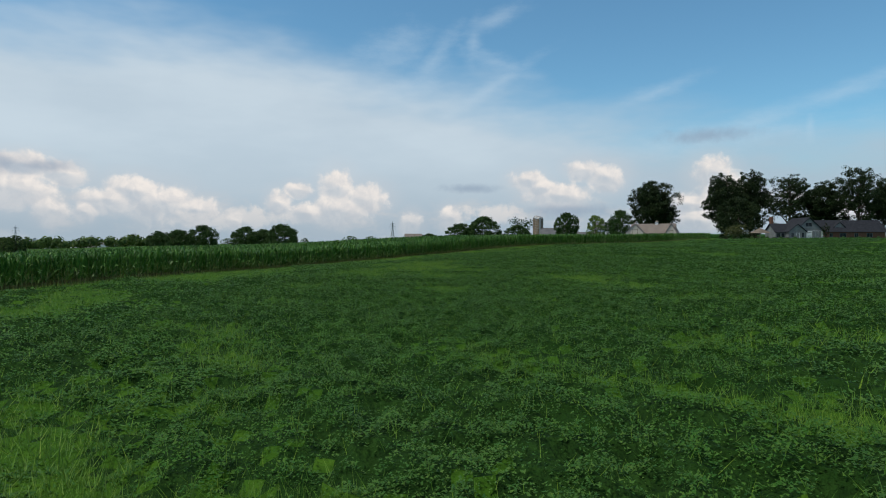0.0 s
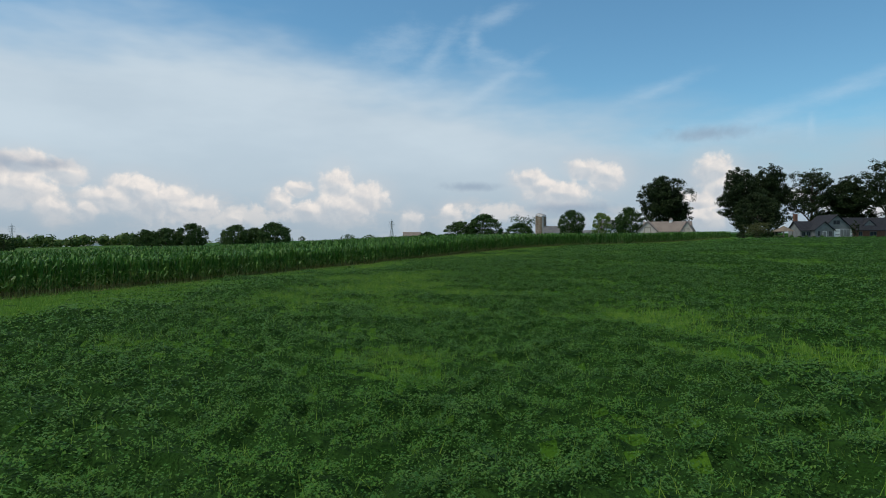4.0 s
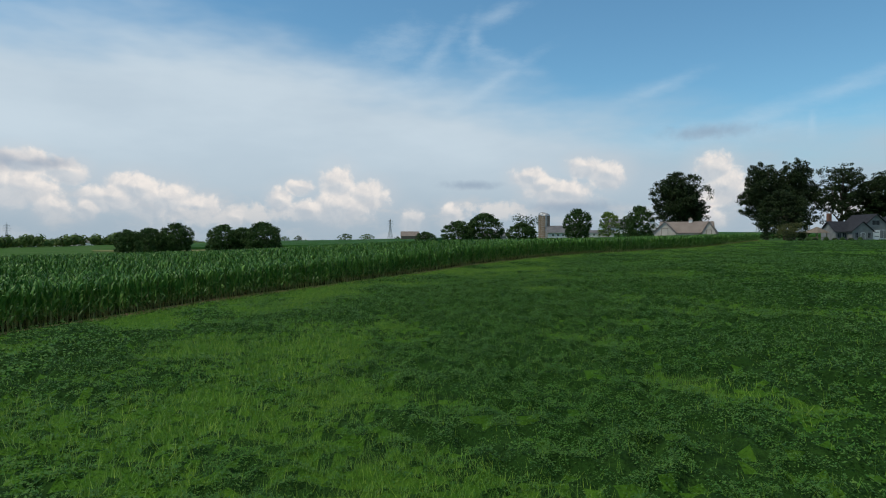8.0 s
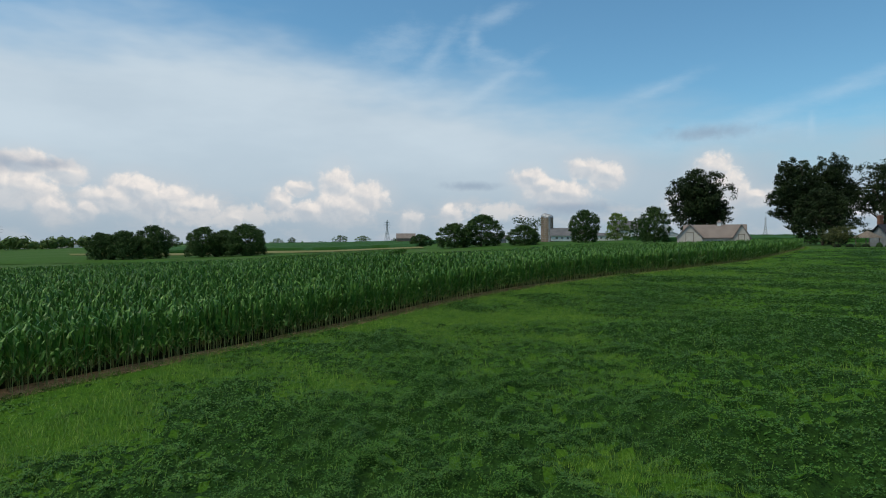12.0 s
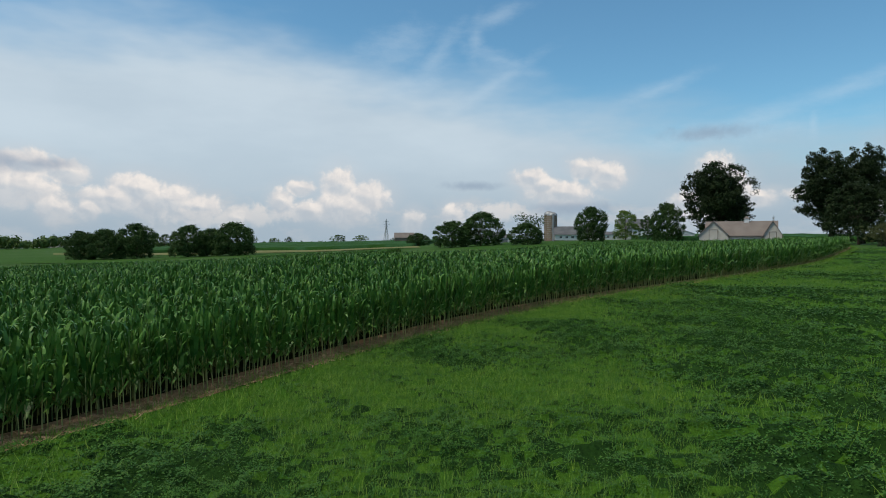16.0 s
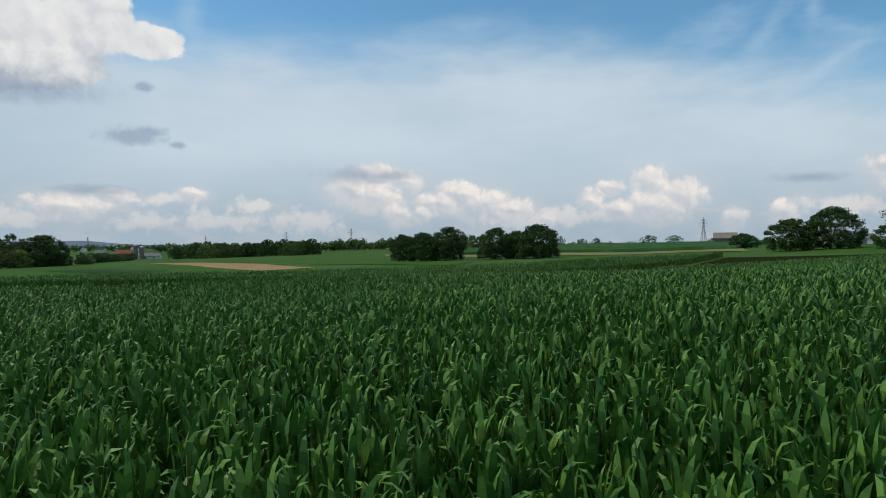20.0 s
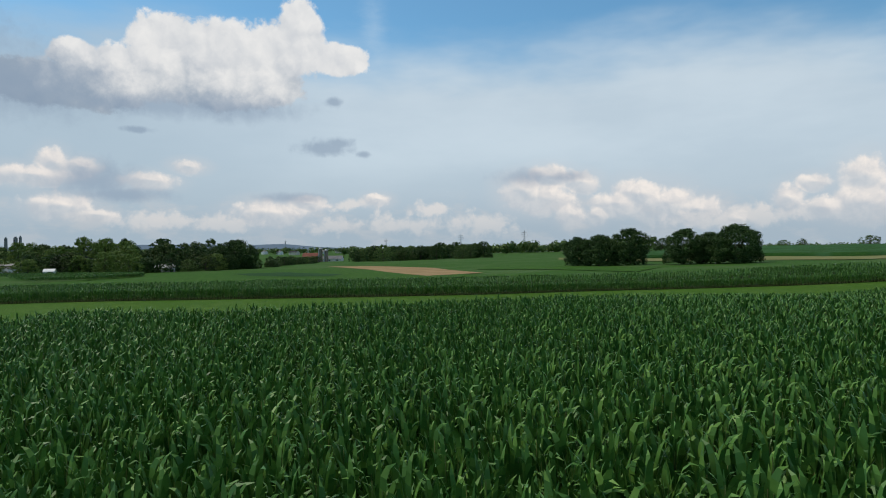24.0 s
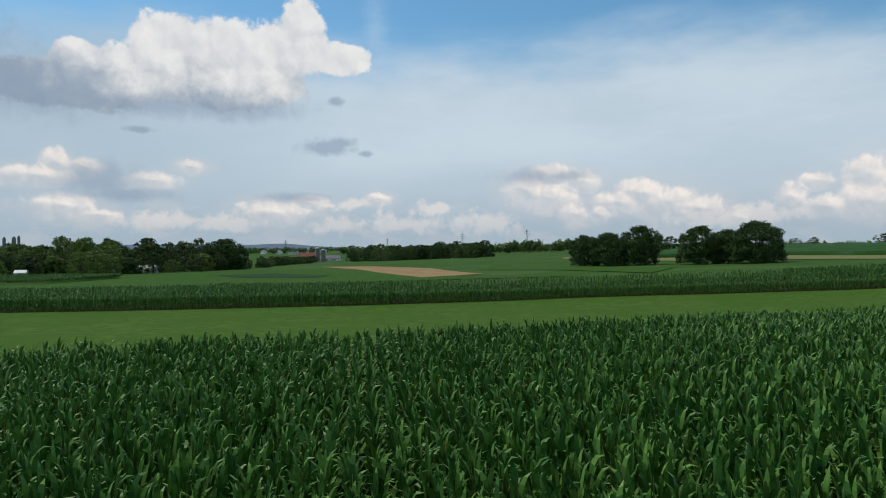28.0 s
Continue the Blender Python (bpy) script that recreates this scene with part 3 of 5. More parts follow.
def planted(name, pts, templates, rng, mats, grow=(0.98, 1.22)):
    """One mesh of many plants: each template turned, sized and set on the land at its points."""
    pick = rng.integers(0, len(templates), len(pts))
    out, kinds = [], []
    for k, (q, kd) in enumerate(templates):
        p = pts[pick == k]
        if not len(p):
            continue
        a = rng.uniform(0, 2 * math.pi, len(p))
        s = rng.uniform(*grow, len(p))
        c, sn = np.cos(a) * s, np.sin(a) * s
        x = q[None, ..., 0] * c[:, None, None] - q[None, ..., 1] * sn[:, None, None] + p[:, 0, None, None]
        y = q[None, ..., 0] * sn[:, None, None] + q[None, ..., 1] * c[:, None, None] + p[:, 1, None, None]
        z = q[None, ..., 2] * s[:, None, None] + height(p[:, 0], p[:, 1])[:, None, None] + 0.03
        out.append(np.stack([x, y, z], -1).reshape(-1, 4, 3))
        kinds.append(np.tile(kd, len(p)))
    return quads_mesh(name, np.concatenate(out), mats, np.concatenate(kinds))


def side_of(x, y, line, n=200):
    """Signed distance to a line, positive on its left."""
    p = resample(line, n)
    best, sign = np.full(x.shape, 1e9), np.zeros(x.shape)
    for a, b in zip(p[:-1], p[1:]):
        u = b - a
        k = np.clip(((x - a[0]) * u[0] + (y - a[1]) * u[1]) / (u @ u), 0, 1)
        d = np.hypot(x - a[0] - k * u[0], y - a[1] - k * u[1])
        m = d < best
        best = np.where(m, d, best)
        sign = np.where(m, np.sign(u[0] * (y - a[1]) - u[1] * (x - a[0])), sign)
    return best * sign


rng = np.random.default_rng(11)
edge_line = resample(EDGE, 900)
step = np.hypot(*np.diff(edge_line, axis=0).T).mean()
along = np.gradient(edge_line, axis=0)
along /= np.hypot(*along.T)[:, None]
left = np.stack([-along[:, 1], along[:, 0]], 1)
# rows run along the edge, 0.76 m apart
rows = []
for k in range(0, 215):
    off = 0.66 + 0.76 * k
    line = edge_line + left * off
    if k == 0:  # the stretch of single plants is left free
        line = line[(line[:, 1] < 95.8) | (line[:, 1] > 134)]
    rows.append(np.concatenate([line, np.full((len(line), 1), off)], 1))
rows = np.concatenate(rows)
inside = (side_of(rows[:, 0], rows[:, 1], BACK) < -0.5) & ~((rows[:, 0] > 56) & (rows[:, 1] > 225)) & (rows[:, 1] < 352)
rows = rows[inside]
dist = lane_distance(rows[:, 0], rows[:, 1])


FULL = [corn_plant(rng, 10, 5, 3, 0.108, 0.3) for _ in range(12)]
MIDDLE = [corn_plant(rng, 8, 3, 3, 0.108, 0.2) for _ in range(8)]
COARSE = [corn_plant(rng, 6, 2, 0, 0.135, 0.5) for _ in range(8)]


def dense(mask, gap):
    r = rows[mask]
    t = np.repeat(r[:, :2], max(1, int(round(step / gap))), 0) if gap < step else r[rng.random(len(r)) < step / gap][:, :2]
    return t + rng.uniform(-1, 1, t.shape) * np.array([0.09, 0.09])


corn = new("corn_field")
tagged(corn, "tall dense green maize standing in rows", "corn", kind="stuff")


def part(name, mesh, parent, label=""):
    ob = new(name, mesh)
    ob.parent = parent
    if label:
        ob["label"] = label
    return ob


near = dist < 13.5
mid = (dist >= 13.5) & ((dist < 34) | (rows[:, 2] < 2.5))
far = (dist >= 34) & ~mid
tagged(part("near_rows", planted("near_rows", dense(near, 0.17), FULL, rng, [M_CORNLEAF, M_CORNSTALK]), corn), kind="stuff")
front_rows = mid & (rows[:, 2] < 3.2) & (dist < 90)
middle_pts = np.concatenate([dense(mid & ~front_rows, 0.34), dense(front_rows, 0.15)])
tagged(part("middle_rows", planted("middle_rows", middle_pts, MIDDLE, rng, [M_CORNLEAF, M_CORNSTALK]), corn), kind="stuff")
tagged(part("far_rows", planted("far_rows", dense(far, 0.85), COARSE, rng, [M_CORNLEAF, M_CORNSTALK]), corn), kind="stuff")

# second strip of corn, across the mown hay
strip_a = resample(STRIP_A, 420)
strip_dir = np.gradient(strip_a, axis=0)
strip_dir /= np.hypot(*strip_dir.T)[:, None]
strip_left = np.stack([-strip_dir[:, 1], strip_dir[:, 0]], 1)
front, body = [], []
for k in range(4):
    for j in range(3):
        front.append(strip_a + strip_left * (0.4 + 0.76 * k) + rng.uniform(-0.3, 0.3, strip_a.shape))
for k in range(0, 75):
    line = strip_a + strip_left * (4.5 + 0.9 * k)
    body.append(line[rng.random(len(line)) < 0.42] + rng.uniform(-0.4, 0.4, 2))
front, body = np.concatenate(front), np.concatenate(body)
body = body[side_of(body[:, 0], body[:, 1], STRIP_B, 60) < -0.5]
strip_corn = tagged(new("corn_strip"), "dark green maize strip beyond the mown hay", "corn", kind="stuff")
tagged(part("front_rows", planted("front_rows", front, MIDDLE, rng, [M_CORNLEAF, M_CORNSTALK]), strip_corn), kind="stuff")
tagged(part("inner_rows", planted("inner_rows", body, COARSE, rng, [M_CORNLEAF, M_CORNSTALK]), strip_corn), kind="stuff")
field("strip_floor", [(x - 1.2, y + 0.9) for x, y in STRIP_A], STRIP_B, 120, 24, 0.04, M_SOIL_SHADE, "soil under the far maize strip, shade painted in")


# ---------------------------------------------------------------- alfalfa with grass between
def wave(x, y, size, seed):
    """Smooth value noise, 0 to 1."""
    g = np.random.default_rng(seed).random((256, 256))
    u, v = x / size + 37.3, y / size + 91.7
    i, j = np.floor(u).astype(int), np.floor(v).astype(int)
    f, h = u - i, v - j
    f, h = f * f * (3 - 2 * f), h * h * (3 - 2 * h)
    a = g[i % 256, j % 256] * (1 - f) + g[(i + 1) % 256, j % 256] * f
    b = g[i % 256, (j + 1) % 256] * (1 - f) + g[(i + 1) % 256, (j + 1) % 256] * f
    return a * (1 - h) + b * h


def grassy(x, y):
    """How far grass takes over from alfalfa at a spot: 0 none, 1 grass alone."""
    u, v = x * 0.8 + y * 0.6, (-x * 0.6 + y * 0.8) * 0.55
    near_corn = np.exp(-(side_of(x, y, EDGE, 40) / 12.0) ** 2)
    return 0.5 * wave(u, v, 3.4, 3) + 0.3 * wave(u, v, 1.3, 4) + 0.2 * wave(u, v, 9.0, 8) - 0.13 + 0.25 * near_corn


def lawn_points(lo, hi, per_m2, y0=5.0, y1=205.0):
    """Scattered points of the alfalfa field at lo to hi metres beside the lane."""
    n = int((y1 - y0) * (hi - lo) * 2 * per_m2)
    y = rng.uniform(y0, y1, n)
    s = rng.uniform(lo, hi, n) * np.where(rng.random(n) < 0.5, -1, 1)
    x = 0.075 * y + s
    keep = (side_of(x, y, EDGE, 60) < -0.55) & (x < 58 + 0.3 * y)
    return x[keep], y[keep]


def bushy(x, y):
    """Single bushes, a third of a metre across: 1 on their tops, 0 in the gaps."""
    u = 0.6 * wave(x, y, 0.30, 51) + 0.4 * wave(x * 0.8 + y * 0.6, y * 0.8 - x * 0.6, 0.17, 52)
    return np.clip((u - 0.30) / 0.40, 0, 1)


def mound(x, y):
    """How high the crop's canopy stands at a spot: rounded bushes with gaps, lower where grass takes over."""
    bush = bushy(x, y)
    roll = wave(x * 0.8 + y * 0.6, (y * 0.8 - x * 0.6) * 0.6, 2.6, 53)
    low = np.clip((grassy(x, y) - 0.36) * 4.0, 0, 1)
    return (0.04 + 0.34 * bush + 0.05 * roll) * (1 - 0.6 * low)


def tufts(x, y, leaves, leaf, wide, spread_r):
    """Small leaves scattered over the canopy round each point."""
    n = len(x)
    a = rng.uniform(0, 2 * math.pi, (n, leaves))
    r = spread_r * np.sqrt(rng.uniform(0, 1, (n, leaves))) * rng.uniform(0.75, 1.25, (n, 1))
    px, py = (x[:, None] + r * np.cos(a)).ravel(), (y[:, None] + r * np.sin(a)).ravel()
    on = rng.random(len(px)) < 0.68 + 0.5 * bushy(px, py)
    px, py, a = px[on], py[on], a.ravel()[on]
    top = mound(px, py)
    pz = height(px, py) + top * (1.15 - 0.65 * rng.random(len(px)) ** 2) + 0.02
    c = np.stack([px, py, pz], -1)
    m = len(c)
    t = (a + rng.normal(0, 0.9, a.shape)).ravel()
    tip = rng.uniform(-0.5, 0.8, m)
    d = np.stack([np.cos(t) * np.cos(tip), np.sin(t) * np.cos(tip), np.sin(tip)], 1)
    s = np.stack([-np.sin(t), np.cos(t), rng.uniform(-0.6, 0.6, m)], 1)
    size = leaf * rng.uniform(0.65, 1.35, (m, 1))
    return np.stack([c - d * size / 2 - s * size * wide / 2, c - d * size / 2 + s * size * wide / 2, c + d * size / 2], 1)


def blades(x, y, long, thick, z=0.02):
    """Leaning grass blades, one triangle each."""
    n = len(x)
    t = rng.uniform(0, 2 * math.pi, n)
    lean = rng.uniform(0.1, 0.8, n)
    L = long * rng.uniform(0.6, 1.25, n)
    b = np.stack([x, y, height(x, y) + z], 1)
    v = rng.uniform(0, math.pi, n)
    s = np.stack([np.cos(v), np.sin(v), np.zeros(n)], 1) * thick / 2
    e = b + np.stack([np.cos(t) * lean, np.sin(t) * lean, 1.0 - lean * 0.4], 1) * L[:, None]
    return np.stack([b - s, b + s, e], 1)


def tris_mesh(name, q, mat):
    return mesh_from(name, q.reshape(-1, 3), np.arange(len(q) * 3).reshape(-1, 3), mat)


# the closed canopy under the leaves, its alfalfa part coloured dark as gap shade, fine where the eye passes low over it
cx = np.concatenate([np.arange(-40, -14, 0.5), np.arange(-14, 30, 0.22), np.arange(30, 60, 0.6), np.arange(60, 122, 2.0)])
cy = np.concatenate([np.arange(-24, 2, 2.0), np.arange(2, 70, 0.26), np.arange(70, 124, 0.22), np.arange(124, 150, 0.4), np.arange(150, 206, 1.0)])
CX, CY = np.meshgrid(cx, cy, indexing="ij")
inside_field = (side_of(CX.ravel(), CY.ravel(), EDGE, 60) < 0.05) & (CX.ravel() < 60 + 0.3 * CY.ravel())
verge = np.clip(-side_of(CX.ravel(), CY.ravel(), EDGE, 60) / 0.8, 0, 1).reshape(CX.shape)
cz = height(CX, CY) + 0.03 + mound(CX, CY) * 0.72 * verge
cf = grid_faces(len(cx), len(cy))[:, ::-1]
cf = cf[inside_field[cf].all(1)]
mx, my = CX.ravel()[cf].mean(1), CY.ravel()[cf].mean(1)
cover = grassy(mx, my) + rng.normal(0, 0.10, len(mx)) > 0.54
canopy = new("alfalfa_floor", mesh_from("alfalfa_floor", np.stack([CX, CY, cz], -1).reshape(-1, 3), cf, [M_FLOOR_SHADE, M_GRASSFLOOR], cover, smooth=True))
tagged(canopy, "closed alfalfa canopy, gap shade painted into its dark green", "field", kind="structure")

leafy, grassy_q = [], []
for lo, hi, y1, bushes, leaves, leaf, r, grass, long, thick in (
    (0, 5.0, 124, 12.0, 88, 0.038, 0.30, 320, 0.26, 0.012),
    (5.0, 13, 136, 9.0, 50, 0.056, 0.36, 100, 0.30, 0.020),
    (13, 38, 150, 4.6, 24, 0.096, 0.50, 32, 0.24, 0.026),
    (38, 120, 205, 0.7, 11, 0.20, 0.7, 2.0, 0.26, 0.08),
    (0, 38, -1, 1.4, 12, 0.16, 0.60, 6.0, 0.26, 0.06),
):
    y0 = 5.0 if y1 > 0 else 122.0
    y1 = y1 if y1 > 0 else 205.0
    x, y = lawn_points(lo, hi, bushes, y0, y1)
    k = rng.random(len(x)) > (grassy(x, y) - 0.50) * 4.0
    leafy.append(tufts(x[k], y[k], leaves, leaf, 0.7, r))
    x, y = lawn_points(lo, hi, grass, y0, y1)
    k = rng.random(len(x)) < np.clip((grassy(x, y) - 0.43) * 5.0, 0.08, 1.0)
    grassy_q.append(blades(x[k], y[k], long, thick, mound(x[k], y[k]) * 0.7))
alfalfa = tagged(new("alfalfa_field"), "bushy blue-green alfalfa with pale grass patches between", "alfalfa", kind="stuff")
leafy, grassy_q = np.concatenate(leafy), np.concatenate(grassy_q)
tagged(part("alfalfa_plants", tris_mesh("alfalfa_plants", leafy, M_ALFALFA), alfalfa), kind="stuff")
tagged(part("grass_blades", tris_mesh("grass_blades", grassy_q, M_GRASS), alfalfa, "pale yellow-green grass"), kind="stuff")

# thin cut stems on the mown hay
n = 60000
k = rng.random(n)
A, B = resample(BACK, 200), resample(STRIP_A, 200)
i = rng.integers(0, 199, n)
p = A[i] * (1 - k[:, None]) + B[i] * k[:, None] + rng.uniform(-1, 1, (n, 2))
q = blades(p[:, 0], p[:, 1], 0.08, 0.07)
tagged(new("hay_stubble", tris_mesh("hay_stubble", q, M_GRASS)), "short pale green cut hay", "grass", kind="stuff")

# ---------------------------------------------------------------- far fields
def raised_field(name, a, b, n, m, tall, mat, label):
    """A standing crop seen from far off: a rough top with sides down to the ground."""
    A, B = resample(a, n), resample(b, n)
    f = np.linspace(0, 1, m)[None, :, None]
    P = A[:, None] * (1 - f) + B[:, None] * f
    z0 = height(P[..., 0], P[..., 1])
    z = z0 + tall + np.random.default_rng(9).uniform(-0.2, 0.2, z0.shape)
    v = np.concatenate([P, z[..., None]], -1).reshape(-1, 3)
    idx = np.arange(n * m).reshape(n, m)
    ring = np.concatenate([idx[:, 0], idx[-1, 1:], idx[-2::-1, -1], idx[0, -2:0:-1]])
    low = v[ring].copy()
    low[:, 2] -= tall + 0.6
    lo_i = len(v) + np.arange(len(ring))
    sides = np.stack([ring, lo_i, np.roll(lo_i, -1), np.roll(ring, -1)], 1)
    ob = new(name, mesh_from(name, np.concatenate([v, low]), np.concatenate([grid_faces(n, m), sides]), mat))
    return tagged(ob, label, "field", kind="structure")


STUB_A = [(-258, 524), (-175, 492), (-115, 490), (-88, 473), (-63, 445), (-30, 440), (-5, 405)]
STUB_B = [(-283, 565), (-199, 540), (-133, 566), (-102, 542), (-72, 512), (-40, 508), (-10, 480)]
field("stubble_strip", STUB_A, STUB_B, 60, 12, 0.3, M_STUBBLE, "pale yellow-green stubble strip")
raised_field("far_corn_block", [(-215, 545), (-133, 570), (-102, 546), (-72, 516), (-42, 512), (-12, 486)], [(-260, 680), (-190, 800), (-110, 765), (-55, 755), (5, 735)], 60, 30, 2.2, M_CORNFAR, "dark green standing maize on the rise")
field("light_crop_field", [(-262, 190), (-236, 222), (-196, 262), (-166, 312), (-138, 338)], [(-335, 256), (-348, 300), (-350, 345), (-332, 376), (-300, 384), (-238, 346)], 50, 24, 0.2, M_LIGHTFIELD, "bright green low crop field")
field("bluish_crop_field", [(-290, 296), (-262, 303), (-247, 311)], [(-322, 305), (-318, 335), (-262, 331)], 30, 12, 0.35, M_BLUEFIELD, "bluish green crop patch")
field("green_crop_field", [(-262, 452), (-200, 436), (-130, 406)], [(-229, 396), (-177, 392), (-120, 360)], 30, 16, 0.25, M_LIGHTFIELD, "green low crop beside the tilled field")
A, B = resample([(-283, 200), (-286, 222), (-318, 256)], 60), resample([(-345, 205), (-350, 235), (-330, 262)], 60)
i, k = rng.integers(0, 60, 5200), rng.random((5200, 1)) ** 1.5
low_corn = tagged(new("low_corn_block", planted("low_corn_block", A[i] * (1 - k) + B[i] * k + rng.uniform(-0.5, 0.5, (5200, 2)), COARSE, rng, [M_CORNLEAF, M_CORNSTALK])), "small dark maize block by the wood", "corn", kind="stuff")
raised_field("hill_corn_block", [(95, 330), (120, 345), (150, 340), (185, 320)], [(110, 470), (150, 480), (200, 470), (260, 430)], 30, 20, 1.6, M_CORNFAR, "dark maize field on the hill behind the barn")
field("farm_meadow", [(-690, 690), (-600, 760), (-560, 790)], [(-800, 800), (-690, 880), (-640, 900)], 20, 8, 0.8, M_LIGHTFIELD, "light green meadow behind the far farm")

# ---------------------------------------------------------------- trees
def solid(name, verts, faces, mat, parent, label="", smooth=False):
    me = bpy.data.meshes.new(name)
    me.from_pydata([tuple(v) for v in verts], [], faces)
    me.materials.append(mat)
    if smooth:
        for f in me.polygons:
            f.use_smooth = True
    me.update()
    return part(name, me, parent, label) if parent else new(name, me)


def tube(path, radii, sides=7):
    """A tapered limb along a path."""
    verts, faces = [], []
    path = [Vector(p) for p in path]
    for k, p in enumerate(path):
        d = (path[min(k + 1, len(path) - 1)] - path[max(k - 1, 0)]).normalized()
        u = d.orthogonal().normalized()
        v = d.cross(u)
        for j in range(sides):
            a = 2 * math.pi * j / sides
            verts.append(p + (u * math.cos(a) + v * math.sin(a)) * radii[k])
    for k in range(len(path) - 1):
        for j in range(sides):
            a, b = k * sides + j, k * sides + (j + 1) % sides
            faces.append((a, b, b + sides, a + sides))
    faces.append(tuple(range((len(path) - 1) * sides, len(path) * sides)))
    return verts, faces


def merged(pieces):
    verts, faces = [], []
    for v, f in pieces:
        o = len(verts)
        verts += list(v)
        faces += [tuple(i + o for i in q) for q in f]
    return verts, faces


def tree(name, seed, tall, wide, bare, clumps, per, leaf, mat, gaps=0.2, lobes_n=5, stems=1, skirt=True, dome=False):
    """A broadleaf tree: trunk and limbs, and a crown of leaf clumps on the limbs' ends."""
    r = np.random.default_rng(seed)
    root = new(name)
    crown_h = tall - bare
    # the crown's outline: a few overlapping lobes
    L = []
    for k in range(lobes_n):
        a = 2.4 * k + r.uniform(-0.4, 0.4)
        f = (k + 0.5) / lobes_n
        z = bare + crown_h * (0.22 + 0.62 * f)
        off = wide * 0.24 * (1.15 - f) * r.uniform(0.6, 1.3)
        size = wide * (0.30 - 0.07 * f) * r.uniform(0.9, 1.15)
        L.append((off * math.cos(a), off * math.sin(a), z, size, min(size * 0.95, (tall - z) * 0.98, (z - bare * 0.8))))
    L.append((0, 0, tall - crown_h * 0.24, wide * 0.22, crown_h * 0.24))
    if skirt:  # a full low crown all round
        for k in range(6):
            a = k * math.pi / 3 + r.uniform(-0.3, 0.3)
            L.append((math.cos(a) * wide * 0.27, math.sin(a) * wide * 0.27, tall * r.uniform(0.28, 0.40), wide * 0.21, tall * 0.27))
    centres = []
    if dome:  # a close, lumpy dome down to the ground
        bumps = r.normal(size=(11, 3))
        bumps /= np.linalg.norm(bumps, axis=1, keepdims=True)
        while len(centres) < clumps:
            a = r.uniform(0, 2 * math.pi)
            u = r.uniform(0.05, 1.0)
            v = np.array([math.cos(a), math.sin(a), 1.6 * (u - 0.4)])
            v /= np.linalg.norm(v)
            lump = 0.70 + 0.34 * max(0.0, (float((bumps @ v).max()) - 0.62) / 0.38) ** 0.8
            side = 0.80 + 0.55 * u if u < 0.36 else math.sqrt(max(0.0, 1 - ((u - 0.36) / 0.66) ** 2.2))
            rad = lump * (1.0 if r.random() < 0.62 else r.uniform(0.25, 0.92))
            if u > 0.85:
                rad *= r.random() ** 0.5
            top = 0.97 * (0.82 + 0.2 * lump)
            centres.append((math.cos(a) * wide * 0.47 * side * rad, math.sin(a) * wide * 0.47 * side * rad, tall * u * top))
        L = [(x * 0.8, y * 0.8, z, s, h * 0.5) for x, y, z, s, h in L[:4]]
    if not dome:  # boughs, each a rounded heap of clumps with sky between
        boughs = []
        for k in range(60):
            v = r.normal(size=3)
            v /= np.linalg.norm(v)
            rad = r.uniform(0.45, 1.0) if k > 9 else r.uniform(0.0, 0.5)
            zz = (v[2] * rad * 0.52 + 0.54)
            taper = 0.80 if zz < 0.25 else 1.0
            boughs.append((v[0] * rad * wide * 0.43 * taper, v[1] * rad * wide * 0.43 * taper, bare + crown_h * zz * 0.93, wide * r.uniform(0.085, 0.15)))
        while len(centres) < clumps:
            x, y, z, s = boughs[r.integers(len(boughs))]
            v = r.normal(size=3)
            v /= np.linalg.norm(v)
            if r.random() < gaps:
                continue
            centres.append((x + v[0] * s * 1.05, y + v[1] * s * 1.05, min(z + v[2] * s * 0.95, tall * 0.985)))
    C = np.array(centres)
    cs = wide * (0.058 if dome else 0.046) * r.uniform(0.75, 1.35, len(C))
    off = r.normal(size=(len(C), per, 3))
    off /= np.linalg.norm(off, axis=2, keepdims=True)
    off *= (r.uniform(0.2, 1.0, (len(C), per, 1)) ** 0.5) * cs[:, None, None] * np.array([1.25, 1.25, 0.8])
    P = (C[:, None] + off).reshape(-1, 3)
    n = off.reshape(-1, 3) + r.normal(0, 0.35 * wide * 0.06, (len(P), 3)) + np.array([0, 0, wide * 0.02])
    n /= np.linalg.norm(n, axis=1, keepdims=True)
    t = np.cross(n, r.normal(size=(len(P), 3)))
    t /= np.linalg.norm(t, axis=1, keepdims=True)
    b = np.cross(n, t)
    s = leaf * r.uniform(0.6, 1.3, (len(P), 1))
    q = np.stack([P - t * s * 0.62, P + b * s * 0.5, P + t * s * 0.62], 1)
    part("crown", mesh_from(name + "_crown", q.reshape(-1, 3), np.arange(len(q) * 3).reshape(-1, 3), mat), root)
    limbs = []
    for k in range(stems):
        a = 2 * math.pi * k / max(stems, 1) + 0.6
        o = 0.0 if stems == 1 else 0.5
        x0, y0 = o * math.cos(a), o * math.sin(a)
        g = 0.022 * tall * (1.0 if stems == 1 else 0.6)
        limbs.append(tube([(x0 * 1.2, y0 * 1.2, -0.4), (x0, y0, bare * 0.5), (x0 * 2, y0 * 2, bare + crown_h * 0.3), (x0 * 2.5, y0 * 2.5, bare + crown_h * 0.75)], [g * 1.35, g, g * 0.6, g * 0.15]))
    part_mesh = merged(limbs)
    solid("trunk", *part_mesh, M_BARK, root, smooth=True)
    branches = []
    for x, y, z, sz, h in L:
        z0 = max(bare * 0.7, z * 0.55)
        branches.append(tube([(0, 0, z0), (x * 0.5, y * 0.5, (z0 + z) / 2), (x * 1.3, y * 1.3, z + h * 0.3)], [0.010 * tall, 0.007 * tall, 0.002 * tall], 5))
